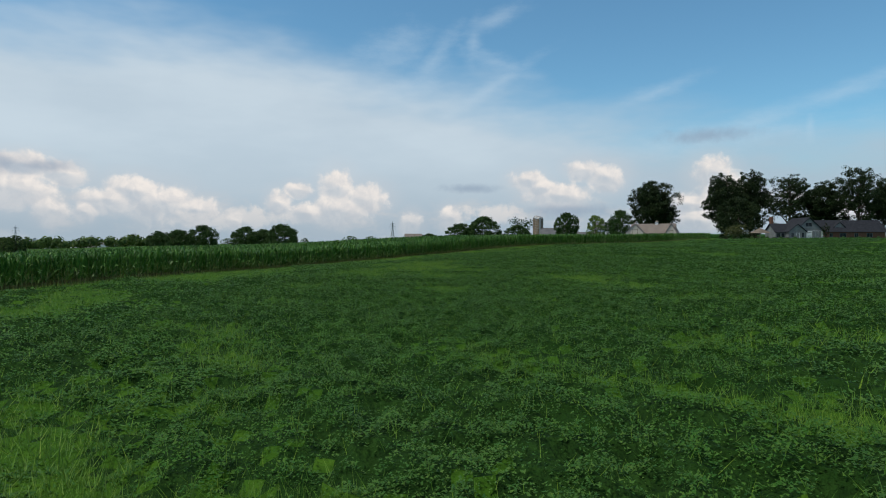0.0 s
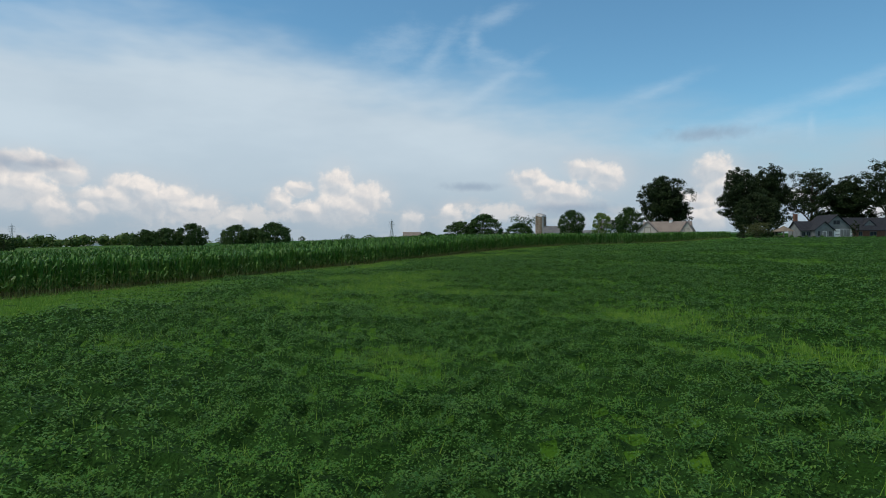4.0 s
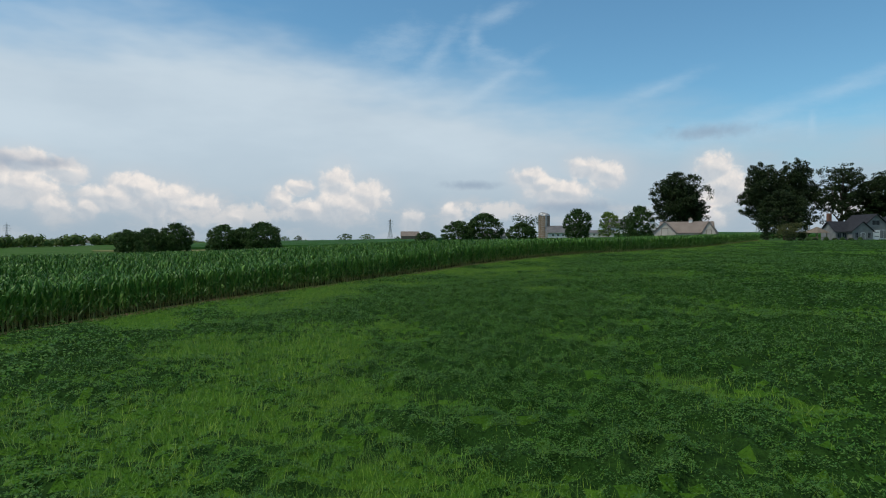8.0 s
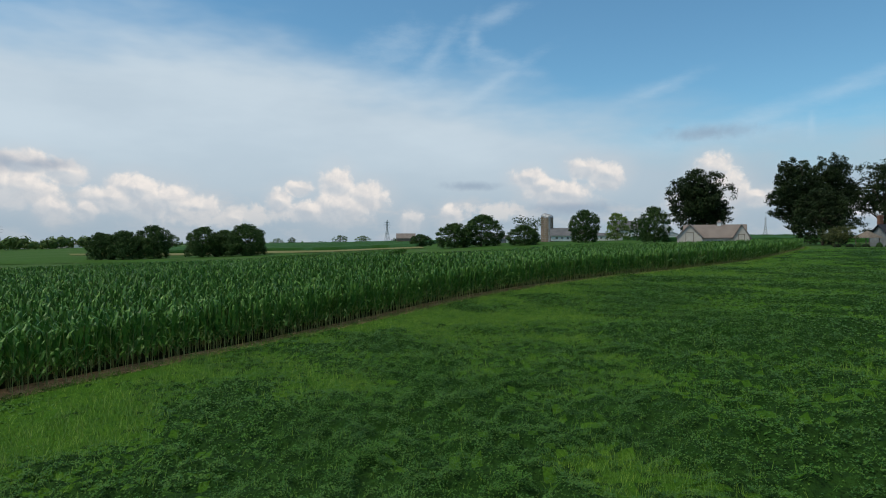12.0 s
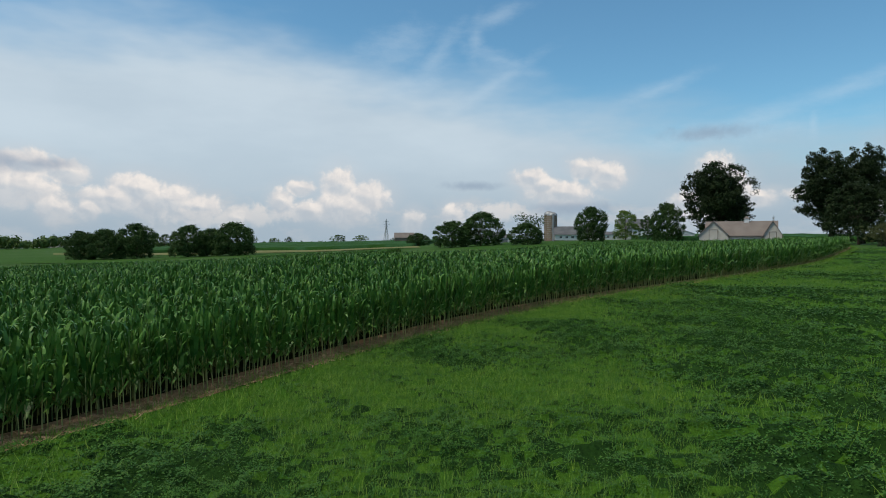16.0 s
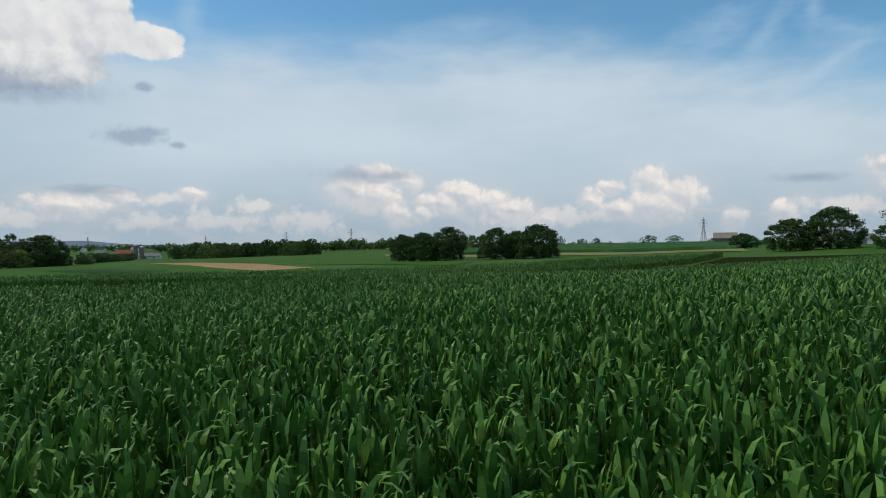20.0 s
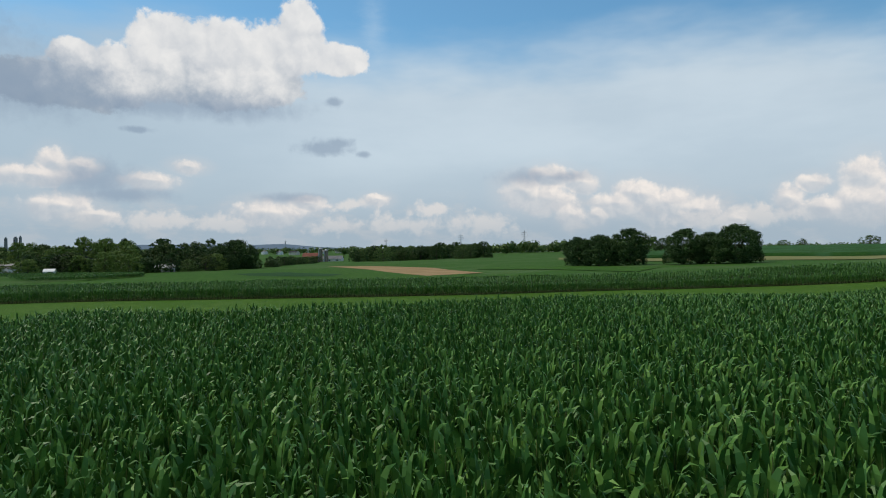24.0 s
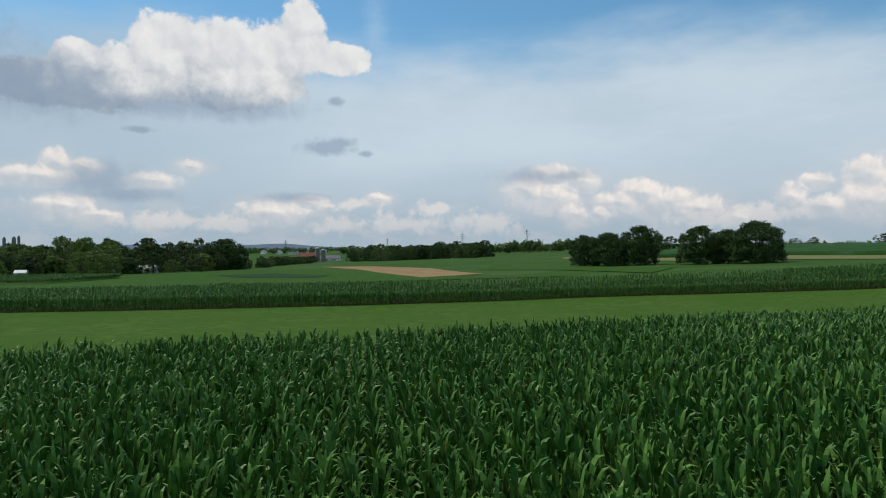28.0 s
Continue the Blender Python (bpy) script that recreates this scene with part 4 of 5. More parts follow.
    for k in r.integers(0, len(C), 10):
        x, y, z = C[k]
        branches.append(tube([(x * 0.15, y * 0.15, max(bare, z * 0.6)), (x * 0.55, y * 0.55, z * 0.86), (x * 0.92, y * 0.92, z * 0.97)], [0.006 * tall, 0.004 * tall, 0.001 * tall], 4))
    solid("limbs", *merged(branches), M_BARK, root, smooth=True)
    return root


def plant(model, x, y, tall, wide, turn, label, group="", category="tree", sink=0.0, used=[]):
    """Sets a tree on the land: the model itself the first time, copies after."""
    h, w = SIZES[model.name.split(".")[0]]
    m = pose(x, y, ground_at(x, y) - sink, 0, 0, turn) @ Matrix.Diagonal((wide / w, wide / w, tall / h, 1))
    if model.name in used:
        ob = copy_thing(model, Matrix.Identity(4))
        ob.matrix_basis = m
    else:
        used.append(model.name)
        ob = model
        ob.matrix_basis = m
    return tagged(ob, label, category, group)


SIZES = {"shade_tree": (18, 16), "oak": (18, 21), "broad_oak": (18, 26), "tall_tree": (30, 20), "open_tree": (27, 18), "dark_tree": (26, 25), "round_tree": (12, 14), "sparse_tree": (14, 14), "woodland_tree": (18, 16), "leafy_tree": (17, 15), "garden_tree": (5.6, 12), "evergreen": (6, 3), "pale_tree": (14, 16)}
OAK = tree("oak", 1, 18, 21, 0.9, 420, 44, 0.66, M_LEAF, 0.1, 6, dome=True)
BROAD = tree("broad_oak", 2, 18, 26, 0.8, 460, 46, 0.72, M_LEAF, 0.1, 7, dome=True)
TALL = tree("tall_tree", 3, 30, 20, 1.6, 1100, 30, 0.62, M_LEAFDARK, 0.08, 9)
OPEN = tree("open_tree", 4, 27, 18, 3.0, 500, 30, 0.52, M_LEAFDARK, 0.12, 8, skirt=False)
DARK = tree("dark_tree", 5, 26, 25, 1.2, 1300, 30, 0.68, M_LEAFDARK, 0.0, 9)
SHADE = tree("shade_tree", 26, 18, 16, 0.7, 340, 44, 0.5, M_LEAFDARK, 0.1, 5, dome=True)
ROUND = tree("round_tree", 6, 12, 14, 0.7, 340, 44, 0.48, M_LEAF, 0.1, 5, dome=True)
SPARSE = tree("sparse_tree", 7, 14, 14, 3.5, 80, 24, 0.42, M_LEAF, 0.5, 5, skirt=False)
WOODLAND = tree("woodland_tree", 8, 18, 16, 0.6, 150, 22, 0.85, M_WOODLEAF, 0.1, 5, dome=True)
LEAFY = tree("leafy_tree", 9, 17, 15, 0.5, 150, 22, 0.85, M_LEAF, 0.1, 6, dome=True)
PALE = tree("pale_tree", 10, 14, 16, 0.6, 150, 22, 0.8, M_LEAFPALE, 0.1, 5, dome=True)
GARDEN = tree("garden_tree", 12, 5.6, 12, 1.7, 110, 44, 0.30, M_ORNAMENT, 0.15, 6, stems=3, skirt=False)
CONE = tree("evergreen", 13, 6, 3, 0.4, 60, 30, 0.25, M_LEAFDARK, 0.0, 4, skirt=False)

# two oak clumps in the fields
for x, y, h, w, mdl, a in ((-190, 436, 15.5, 19, OAK, 0), (-178, 437, 16.0, 23, BROAD, 40), (-163.5, 444, 19, 22, OAK, 110), (-136, 446, 17.4, 24, OAK, 200), (-124, 450, 15.0, 20, BROAD, 150), (-111, 446, 17.9, 28, BROAD, 290)):
    plant(mdl, x, y, h, w, a, "dense dark green oak standing in a field clump", "field oaks")
# trees round the dairy farm
plant(ROUND, -10, 500, 8.2, 15, 20, "low rounded dark tree on the field edge")
plant(ROUND, 10, 380, 11.8, 18, 130, "rounded leafy tree at the farm lane", "farm trees")
plant(ROUND, 23, 380, 15.2, 21, 250, "rounded leafy tree at the farm lane", "farm trees")
plant(ROUND, 41.4, 358, 8.8, 16, 70, "low bushy tree near the silos", "farm trees")
plant(SPARSE, 45.8, 398, 14.6, 15, 10, "thin-crowned tree with bare twigs by the silos")
plant(SPARSE, 51.5, 405, 14.0, 11, 90, "thin-crowned tree with bare twigs by the silos")
plant(OAK, 68.4, 358, 14.4, 14, 45, "dark full-crowned tree before the dairy barn", "farm trees")
plant(PALE, 93.4, 398, 14.4, 14, 0, "paler green tree beside the white barn", "farm trees")
plant(LEAFY, 94.3, 367, 10.6, 7.5, 0, "narrow dark tree by the farmhouse", "farm trees")
plant(ROUND, 89.2, 326.6, 14.2, 12.5, 300, "upright leafy tree beside the lane", "farm trees")
plant(DARK, 99, 304, 26.5, 25, 30, "very large dark tree behind the tan barn")
# trees round the house
plant(TALL, 121, 278, 30.5, 20, 0, "tall dark shade tree with open lower crown", "house trees")
plant(TALL, 133, 282, 32, 18, 140, "tall dark shade tree with open lower crown", "house trees")
plant(SHADE, 119, 262, 17, 18, 60, "dense dark round tree under the shade trees", "house trees")
plant(OPEN, 146, 274, 28, 22, 0, "tall airy tree with sky showing through", "house trees")
plant(TALL, 157, 272, 26.5, 22, 220, "tall dark shade tree behind the house", "house trees")
plant(OPEN, 168, 263, 30, 22, 120, "tall airy tree with sky showing through", "house trees")
plant(TALL, 184, 268, 27, 18, 60, "tall dark shade tree behind the house", "house trees")
plant(GARDEN, 101, 225, 4.9, 10.5, 0, "low spreading ornamental tree on thin stems")

# ---------------------------------------------------------------- buildings
def box(x0, x1, y0, y1, z0, z1):
    v = [(x, y, z) for z in (z0, z1) for x, y in ((x0, y0), (x1, y0), (x1, y1), (x0, y1))]
    f = [(3, 2, 1, 0), (4, 5, 6, 7), (0, 1, 5, 4), (1, 2, 6, 5), (2, 3, 7, 6), (3, 0, 4, 7)]
    return v, f


def gable_walls(x0, x1, y0, y1, wall, peak, axis="x"):
    """Walls up to the eaves with a gable at each end of the ridge."""
    if axis == "x":
        ym = (y0 + y1) / 2
        v = [(x0, y0, 0), (x1, y0, 0), (x1, y1, 0), (x0, y1, 0), (x0, y0, wall), (x1, y0, wall), (x1, y1, wall), (x0, y1, wall), (x0, ym, peak), (x1, ym, peak)]
        f = [(0, 1, 5, 4), (2, 3, 7, 6), (1, 2, 6, 9, 5), (3, 0, 4, 8, 7), (4, 5, 9, 8), (6, 7, 8, 9), (3, 2, 1, 0)]
    else:
        xm = (x0 + x1) / 2
        v = [(x0, y0, 0), (x1, y0, 0), (x1, y1, 0), (x0, y1, 0), (x0, y0, wall), (x1, y0, wall), (x1, y1, wall), (x0, y1, wall), (xm, y0, peak), (xm, y1, peak)]
        f = [(0, 1, 5, 8, 4), (1, 2, 6, 5), (2, 3, 7, 9, 6), (3, 0, 4, 7), (5, 6, 9, 8), (7, 4, 8, 9), (3, 2, 1, 0)]
    return v, f


def roof_slab(x0, x1, y0, y1, wall, peak, side, axis="x", over=0.5, thick=0.18):
    """One slope of a gable roof, with its eave and verge standing out."""
    if axis == "x":
        ym = (y0 + y1) / 2
        ye = y0 if side < 0 else y1
        k = (peak - wall) / abs(ym - ye)
        yo = ye + math.copysign(over, ye - ym)
        zo = wall - k * over
        p = [(x0 - over, yo, zo), (x1 + over, yo, zo), (x1 + over, ym, peak), (x0 - over, ym, peak)]
    else:
        xm = (x0 + x1) / 2
        xe = x0 if side < 0 else x1
        k = (peak - wall) / abs(xm - xe)
        xo = xe + math.copysign(over, xe - xm)
        zo = wall - k * over
        p = [(xo, y0 - over, zo), (xo, y1 + over, zo), (xm, y1 + over, peak), (xm, y0 - over, peak)]
    v = [(a, b, c + 0.02) for a, b, c in p] + [(a, b, c + 0.02 + thick) for a, b, c in p]
    return v, [(3, 2, 1, 0), (4, 5, 6, 7), (0, 1, 5, 4), (1, 2, 6, 5), (2, 3, 7, 6), (3, 0, 4, 7)]


def gabled(parent, x0, x1, y0, y1, wall, peak, axis, wall_mat, roof_mat, over=0.5):
    solid("wall", *gable_walls(x0, x1, y0, y1, wall, peak, axis), wall_mat, parent)
    for side in (-1, 1):
        solid("roof", *roof_slab(x0, x1, y0, y1, wall, peak, side, axis, over), roof_mat, parent)


def window(parent, x, z, w, h, y, casing=M_WHITE, face=-1):
    """A window on a wall that faces along y: casing, pane and sill."""
    d = 0.07 * face
    fr = merged([box(x - w / 2 - 0.1, x - w / 2, min(y, y + d), max(y, y + d), z, z + h), box(x + w / 2, x + w / 2 + 0.1, min(y, y + d), max(y, y + d), z, z + h), box(x - w / 2 - 0.1, x + w / 2 + 0.1, min(y, y + d), max(y, y + d), z + h, z + h + 0.1), box(x - w / 2 - 0.15, x + w / 2 + 0.15, min(y, y + d * 1.6), max(y, y + d * 1.6), z - 0.1, z), box(x - 0.03, x + 0.03, min(y, y + d), max(y, y + d), z, z + h)])
    win = solid("window", *fr, casing, parent)
    e = d * 0.4
    solid("pane", *box(x - w / 2, x + w / 2, min(y, y + e), max(y, y + e), z, z + h), M_PANE, win)
    return win


def board_door(parent, x, w, h, y, mat, trim, face=-1):
    d = 0.06 * face
    door = solid("door", *box(x - w / 2, x + w / 2, min(y, y + d), max(y, y + d), 0.05, h), mat, parent)
    e = 0.1 * face
    for a in (x - w / 2 - 0.12, x + w / 2):
        solid("trim", *box(a, a + 0.12, min(y, y + e), max(y, y + e), 0, h + 0.12), trim, door)
    solid("trim", *box(x - w / 2, x + w / 2, min(y, y + e), max(y, y + e), h, h + 0.12), trim, door)
    return door


def stand(name, x, y, turn, label, category, group="", lift=0.0):
    ob = new(name)
    ob.matrix_basis = pose(x, y, ground_at(x, y) + lift, 0, 0, turn)
    return tagged(ob, label, category, group)


# tan barn: long roof between two gabled wings, cupola
barn = stand("barn", 79, 243, -27, "long tan barn with brown metal roof and white cupola", "barn", lift=-0.2)
gabled(barn, -8.0, 7.2, -3.6, 3.6, 3.0, 6.2, "x", M_TAN, M_TANROOF, 0.4)
for x0, x1, y0, peak in ((-9.4, -3.0, -5.0, 6.25), (4.6, 8.4, -4.6, 6.15)):
    wing = solid("gable_wing", *gable_walls(x0, x1, y0, 3.0, 3.0, peak, "y"), M_TAN, barn, "tan gable wing")
    for side in (-1, 1):
        solid("wing_roof", *roof_slab(x0, x1, y0, 3.0, 3.0, peak, side, "y", 0.35), M_TANROOF, wing, "brown metal roof")
board_door(barn, -6.2, 1.8, 4.2, -5.0, M_TAN, M_WOOD)
board_door(barn, 6.5, 1.3, 3.6, -4.6, M_TAN, M_WOOD)
for x in (-1.6, 0.8, 3.0):
    window(barn, x, 1.1, 0.9, 1.0, -3.6)
cupola = solid("cupola", *box(0.3, 1.3, -0.5, 0.5, 6.0, 7.0), M_WHITE, barn, "white louvred cupola")
solid("cap", [(0.1, -0.7, 7.0), (1.5, -0.7, 7.0), (1.5, 0.7, 7.0), (0.1, 0.7, 7.0), (0.8, 0, 7.7)], [(3, 2, 1, 0), (0, 1, 4), (1, 2, 4), (2, 3, 4), (3, 0, 4)], M_TANROOF, cupola)


def silo(name, x, y, tall, r, label, mat=M_SILO):
    s = stand(name, x, y, 0, label, "silo", "silos")
    n = 20
    v, f = [], []
    for z in (0, tall):
        v += [(r * math.cos(2 * math.pi * k / n), r * math.sin(2 * math.pi * k / n), z) for k in range(n)]
    f = [(k, (k + 1) % n, n + (k + 1) % n, n + k) for k in range(n)]
    solid("shell", v, f, mat, s, smooth=True)
    hoops = []
    for z in np.arange(0.6, tall, 1.1):
        q = [(rr * math.cos(2 * math.pi * k / n), rr * math.sin(2 * math.pi * k / n), zz) for rr, zz in ((r + 0.03, z), (r + 0.03, z + 0.09)) for k in range(n)]
        hoops.append((q, f))
    solid("hoops", *merged(hoops), M_STEEL, s, "steel hoops")
    dome = []
    for j in range(6):
        a = j * math.pi / 2 / 5
        dome += [((r + 0.08) * math.cos(a) * math.cos(2 * math.pi * k / n), (r + 0.08) * math.cos(a) * math.sin(2 * math.pi * k / n), tall + r * 0.75 * math.sin(a)) for k in range(n)]
    solid("dome", dome, [(j * n + k, j * n + (k + 1) % n, (j + 1) * n + (k + 1) % n, (j + 1) * n + k) for j in range(5) for k in range(n)], M_SILOCAP, s, "pale metal dome", smooth=True)
    solid("chute", *box(-0.5, 0.5, -r - 0.7, -r + 0.1, 0, tall + 0.6), M_SILOCAP, s, "pale filling chute")
    return s


silo("silo", 63.7, 442, 14.4, 2.7, "tall weathered concrete stave silo with metal dome")
silo("silo", 64.2, 434, 13.6, 2.7, "concrete stave silo with metal dome beside a barn")

dairy = stand("dairy_barn", 76, 430, -8, "low dairy barn with sweeping grey metal roof", "barn")
gabled(dairy, -11, 11, -7, 7, 3.2, 7.2, "x", M_WHITE, M_GREYROOF, 0.7)
for x in (-8, -5, -2, 1, 4, 7):
    window(dairy, x, 1.2, 1.2, 0.9, -7.0)
shed = stand("milk_shed", 90, 410, -10, "low white shed before the dairy barn", "shed")
gabled(shed, -11, 9, -3, 3, 2.5, 3.9, "x", M_WHITE, M_GREYROOF, 0.3)
for x in (-8, -5, -2, 1, 4):
    window(shed, x, 1.0, 1.0, 0.8, -3.0)
bank = stand("bank_barn", 112, 445, -10, "large white bank barn with grey roof", "barn")
gabled(bank, -9, 9, -6, 6, 5.5, 10.5, "x", M_WHITE, M_GREYROOF, 0.5)
board_door(bank, 0, 3.4, 3.6, -6, M_WHITE, M_GREYROOF)
for x in (-6, 6):
    window(bank, x, 2.5, 1.0, 1.4, -6.0)
farmhouse = stand("farmhouse", 118, 400, -15, "white farmhouse with steep roof beside dark trees", "house")
gabled(farmhouse, -4, 4, -4, 4, 5.2, 8.8, "y", M_WHITE, M_GREYROOF, 0.3)
for x in (-2, 2):
    for z in (1.0, 3.4):
        window(farmhouse, x, z, 0.9, 1.4, -4.0)
solid("chimney", *box(-0.4, 0.4, 1.4, 2.2, 7, 10), M_BRICK, farmhouse)
garage = stand("garage", 112, 372, -15, "small white garage with low roof", "garage")
gabled(garage, -4, 4, -3, 3, 2.4, 3.8, "y", M_WHITE, M_GREYROOF, 0.3)
board_door(garage, 0, 2.6, 2.2, -3.0, M_WHITE, M_GREYROOF)
poultry = stand("machine_shed", 33, 470, -6, "long low white machine shed with grey roof", "shed")
gabled(poultry, -13, 13, -5, 5, 3.0, 5.2, "x", M_WHITE, M_GREYROOF, 0.4)
for x in (-9, -3, 3, 9):
    board_door(poultry, x, 3.6, 2.6, -5.0, M_GREYWALL, M_WHITE)
vent = stand("vent_mast", 78, 440, 0, "white vent mast above the barn roof", "mast", lift=0.0)
solid("post", *merged([box(-0.5, -0.35, -0.1, 0.1, 0, 12), box(0.35, 0.5, -0.1, 0.1, 0, 12)]), M_WHITE, vent)
for z in np.arange(7, 12, 0.8):
    solid("rung", *box(-0.5, 0.5, -0.05, 0.05, z, z + 0.12), M_WHITE, vent)
brown_barn = stand("brown_barn", -32, 700, 5, "brown barn on the far rise", "barn")
gabled(brown_barn, -9, 9, -6, 6, 5, 9.5, "x", M_WOOD, M_TANROOF, 0.4)
gabled(brown_barn, 9, 22, -4, 4, 3, 6, "x", M_RED, M_GREYROOF, 0.3)

# the house
house = stand("house", 130.4, 232, 3, "grey gabled house with dark roof and brick wing", "house", lift=0.1)
gabled(house, -5.0, 5.2, 0, 10, 3.3, 7.7, "y", M_GREYWALL, M_DARKROOF, 0.5)
window(house, 0, 4.6, 2.2, 1.3, 0.0, M_GREYWALL)
wrap = solid("garage_front", *box(-0.9, 5.25, -0.12, 0, 0, 3.1), M_WHITE, house, "white wrapped garage wall")
for k, x in enumerate((1.2, 2.3, 3.4)):
    solid("panel", *box(x, x + 1.0, -0.2, -0.12, 0.6 + 0.0, 3.0), M_GREYWALL, wrap, "grey door panel")
for x0, x1, z in ((-0.6, 0.9, 2.3), (4.7, 5.8, 1.9), (-0.5, 1.0, 1.1), (4.8, 5.7, 0.8), (1.4, 3.8, 0.25)):
    solid("lettering_bar", *box(x0, x1, -0.15, -0.12, z, z + 0.22), M_GREYWALL, wrap, "grey printed bar")
gabled(house, -7.8, -1.6, -0.9, 3, 2.9, 5.4, "y", M_GREYWALL, M_DARKROOF, 0.45)
board_door(house, -4.6, 1.1, 2.2, -0.9, M_GREYWALL, M_WHITE)
for x in (-6.5, -2.7):
    window(house, x, 0.8, 0.8, 1.5, -0.9, M_GREYWALL)
gabled(house, -11.2, -6.0, 1.5, 8.5, 2.8, 5.6, "x", M_GREYWALL, M_DARKROOF, 0.5)
for x in (-10.2, -8.6):
    window(house, x, 0.8, 1.0, 1.4, 1.5, M_GREYWALL)
gabled(house, 5.2, 30, 2.0, 10.5, 3.1, 6.9, "x", M_BRICK, M_DARKROOF, 0.6)
for x, w in ((9.6, 1.0), (14.0, 2.2), (19, 1.2), (24, 2.0)):
    window(house, x, 0.9, w, 1.3, 2.0, M_GREYWALL)
dormer = solid("dormer", *gable_walls(11.4, 15.6, 3.2, 6.2, 4.4, 6.2, "y"), M_GREYWALL, house, "grey gable dormer")
for side in (-1, 1):
    solid("dormer_roof", *roof_slab(11.4, 15.6, 3.2, 6.2, 4.4, 6.2, side, "y", 0.25), M_DARKROOF, dormer)
solid("chimney", *box(-11.0, -10.0, 5.2, 6.2, 3, 8.2), M_BRICK, house, "red brick chimney")
plant(CONE, 135.5, 230.5, 6.2, 3.4, 0, "small conical evergreen before the house", category="evergreen")

pavilion = stand("pavilion", 113, 232, 20, "open garden pavilion with a hipped shingle roof", "pavilion")
for x in (-1.8, 1.8):
    for y in (-1.8, 1.8):
        solid("post", *box(x - 0.09, x + 0.09, y - 0.09, y + 0.09, 0, 2.4), M_WOOD, pavilion)
solid("roof", [(-2.5, -2.5, 2.35), (2.5, -2.5, 2.35), (2.5, 2.5, 2.35), (-2.5, 2.5, 2.35), (0, 0, 4.2)], [(3, 2, 1, 0), (0, 1, 4), (1, 2, 4), (2, 3, 4), (3, 0, 4)], M_WOOD, pavilion, "grey-brown hipped roof")
solid("rail", *merged([box(-1.8, 1.8, 1.75, 1.85, 0.9, 1.0), box(-1.85, -1.75, -1.8, 1.8, 0.9, 1.0), box(1.75, 1.85, -1.8, 1.8, 0.9, 1.0)]), M_WOOD, pavilion)


def shrub(seed, wide, tall, mat):
    r = np.random.default_rng(seed)
    n = 700
    v = r.normal(size=(n, 3))
    v /= np.linalg.norm(v, axis=1, keepdims=True)
    v[:, 2] = np.abs(v[:, 2])
    P = v * np.array([wide / 2, wide / 2, tall]) * r.uniform(0.6, 1.0, (n, 1))
    t = np.cross(v, r.normal(size=(n, 3)))
    t /= np.linalg.norm(t, axis=1, keepdims=True)
    b = np.cross(v, t)
    s = 0.2 * r.uniform(0.6, 1.4, (n, 1))
    return quads_mesh("shrub", np.stack([P - t * s, P + b * s * 0.6, P + t * s, P - b * s * 0.6], 1), mat)


bushes = [shrub(31, 2.0, 1.0, M_LEAFDARK), shrub(32, 1.7, 1.3, M_LEAF)]
for k, (x, y) in enumerate([(106, 228), (108.5, 228.5), (111, 229.5), (114, 229), (116.5, 229), (119, 229.3), (121.5, 229.4), (124, 229.2), (139, 230.8), (142, 230.8), (145, 231), (148, 231.4), (151, 231.4), (155, 231.6), (104, 230)]):
    b = new("shrub", bushes[k % 2])
    b.matrix_basis = pose(x, y, ground_at(x, y) - 0.1, 0, 0, 77 * k)
    tagged(b, "low clipped dark green garden shrub before the house", "shrub", "garden shrubs")

# ---------------------------------------------------------------- power line
def pylon(x, y, tall, turn, lift=0.0, used=[]):
    if used:
        ob = copy_thing(used[0], Matrix.Identity(4))
        ob.matrix_basis = pose(x, y, ground_at(x, y) + lift, 0, 0, turn) @ Matrix.Scale(tall / 40, 4)
        return ob
    ob = stand("pylon", x, y, turn, "grey steel lattice power pylon with three cross-arms", "pylon", "power line")

    def bar(a, b, t=0.16):
        return tube([a, b], [t, t], 4)

    half = lambda z: 3.4 * (1 - z / 26) + 0.9 if z < 26 else 0.9
    levels = [0, 7, 13, 18, 22, 26, 30, 34, 38]
    for sx, sy in ((-1, -1), (1, -1), (1, 1), (-1, 1)):
        solid("leg", *merged([bar((sx * half(a), sy * half(a), a), (sx * half(b), sy * half(b), b), 0.26) for a, b in zip(levels[:-1], levels[1:])]), M_STEEL, ob)
    br = []
    for a, b in zip(levels[:-1], levels[1:]):
        for s in (-1, 1):
            br += [bar((-half(a), s * half(a), a), (half(b), s * half(b), b)), bar((half(a), s * half(a), a), (-half(b), s * half(b), b)), bar((s * half(a), -half(a), a), (s * half(b), half(b), b)), bar((s * half(a), half(a), a), (s * half(b), -half(b), b))]
    solid("bracing", *merged(br), M_STEEL, ob)
    for z, w in ((27, 5.0), (31.5, 6.2), (36, 4.6)):
        arm = []
        for s in (-1, 1):
            arm += [bar((0, 0, z), (s * w, 0, z), 0.2), bar((0, 0, z + 1.8), (s * w, 0, z), 0.16), bar((s * w, 0, z), (s * w, 0, z - 1.8), 0.14)]
        solid("cross_arm", *merged(arm), M_STEEL, ob)
    solid("peak", *merged([bar((0.9, 0.9, 38), (0, 0, 41)), bar((-0.9, -0.9, 38), (0, 0, 41)), bar((0.9, -0.9, 38), (0, 0, 41)), bar((-0.9, 0.9, 38), (0, 0, 41))]), M_STEEL, ob)
    ob.matrix_basis = ob.matrix_basis @ Matrix.Scale(tall / 40, 4)
    used.append(ob)
    return ob


def bearing(deg, dist, x0=0.0, y0=130.0):
    return x0 + dist * math.sin(radians(deg)), y0 + dist * math.cos(radians(deg))


pylon(-86, 1110, 37, 30)
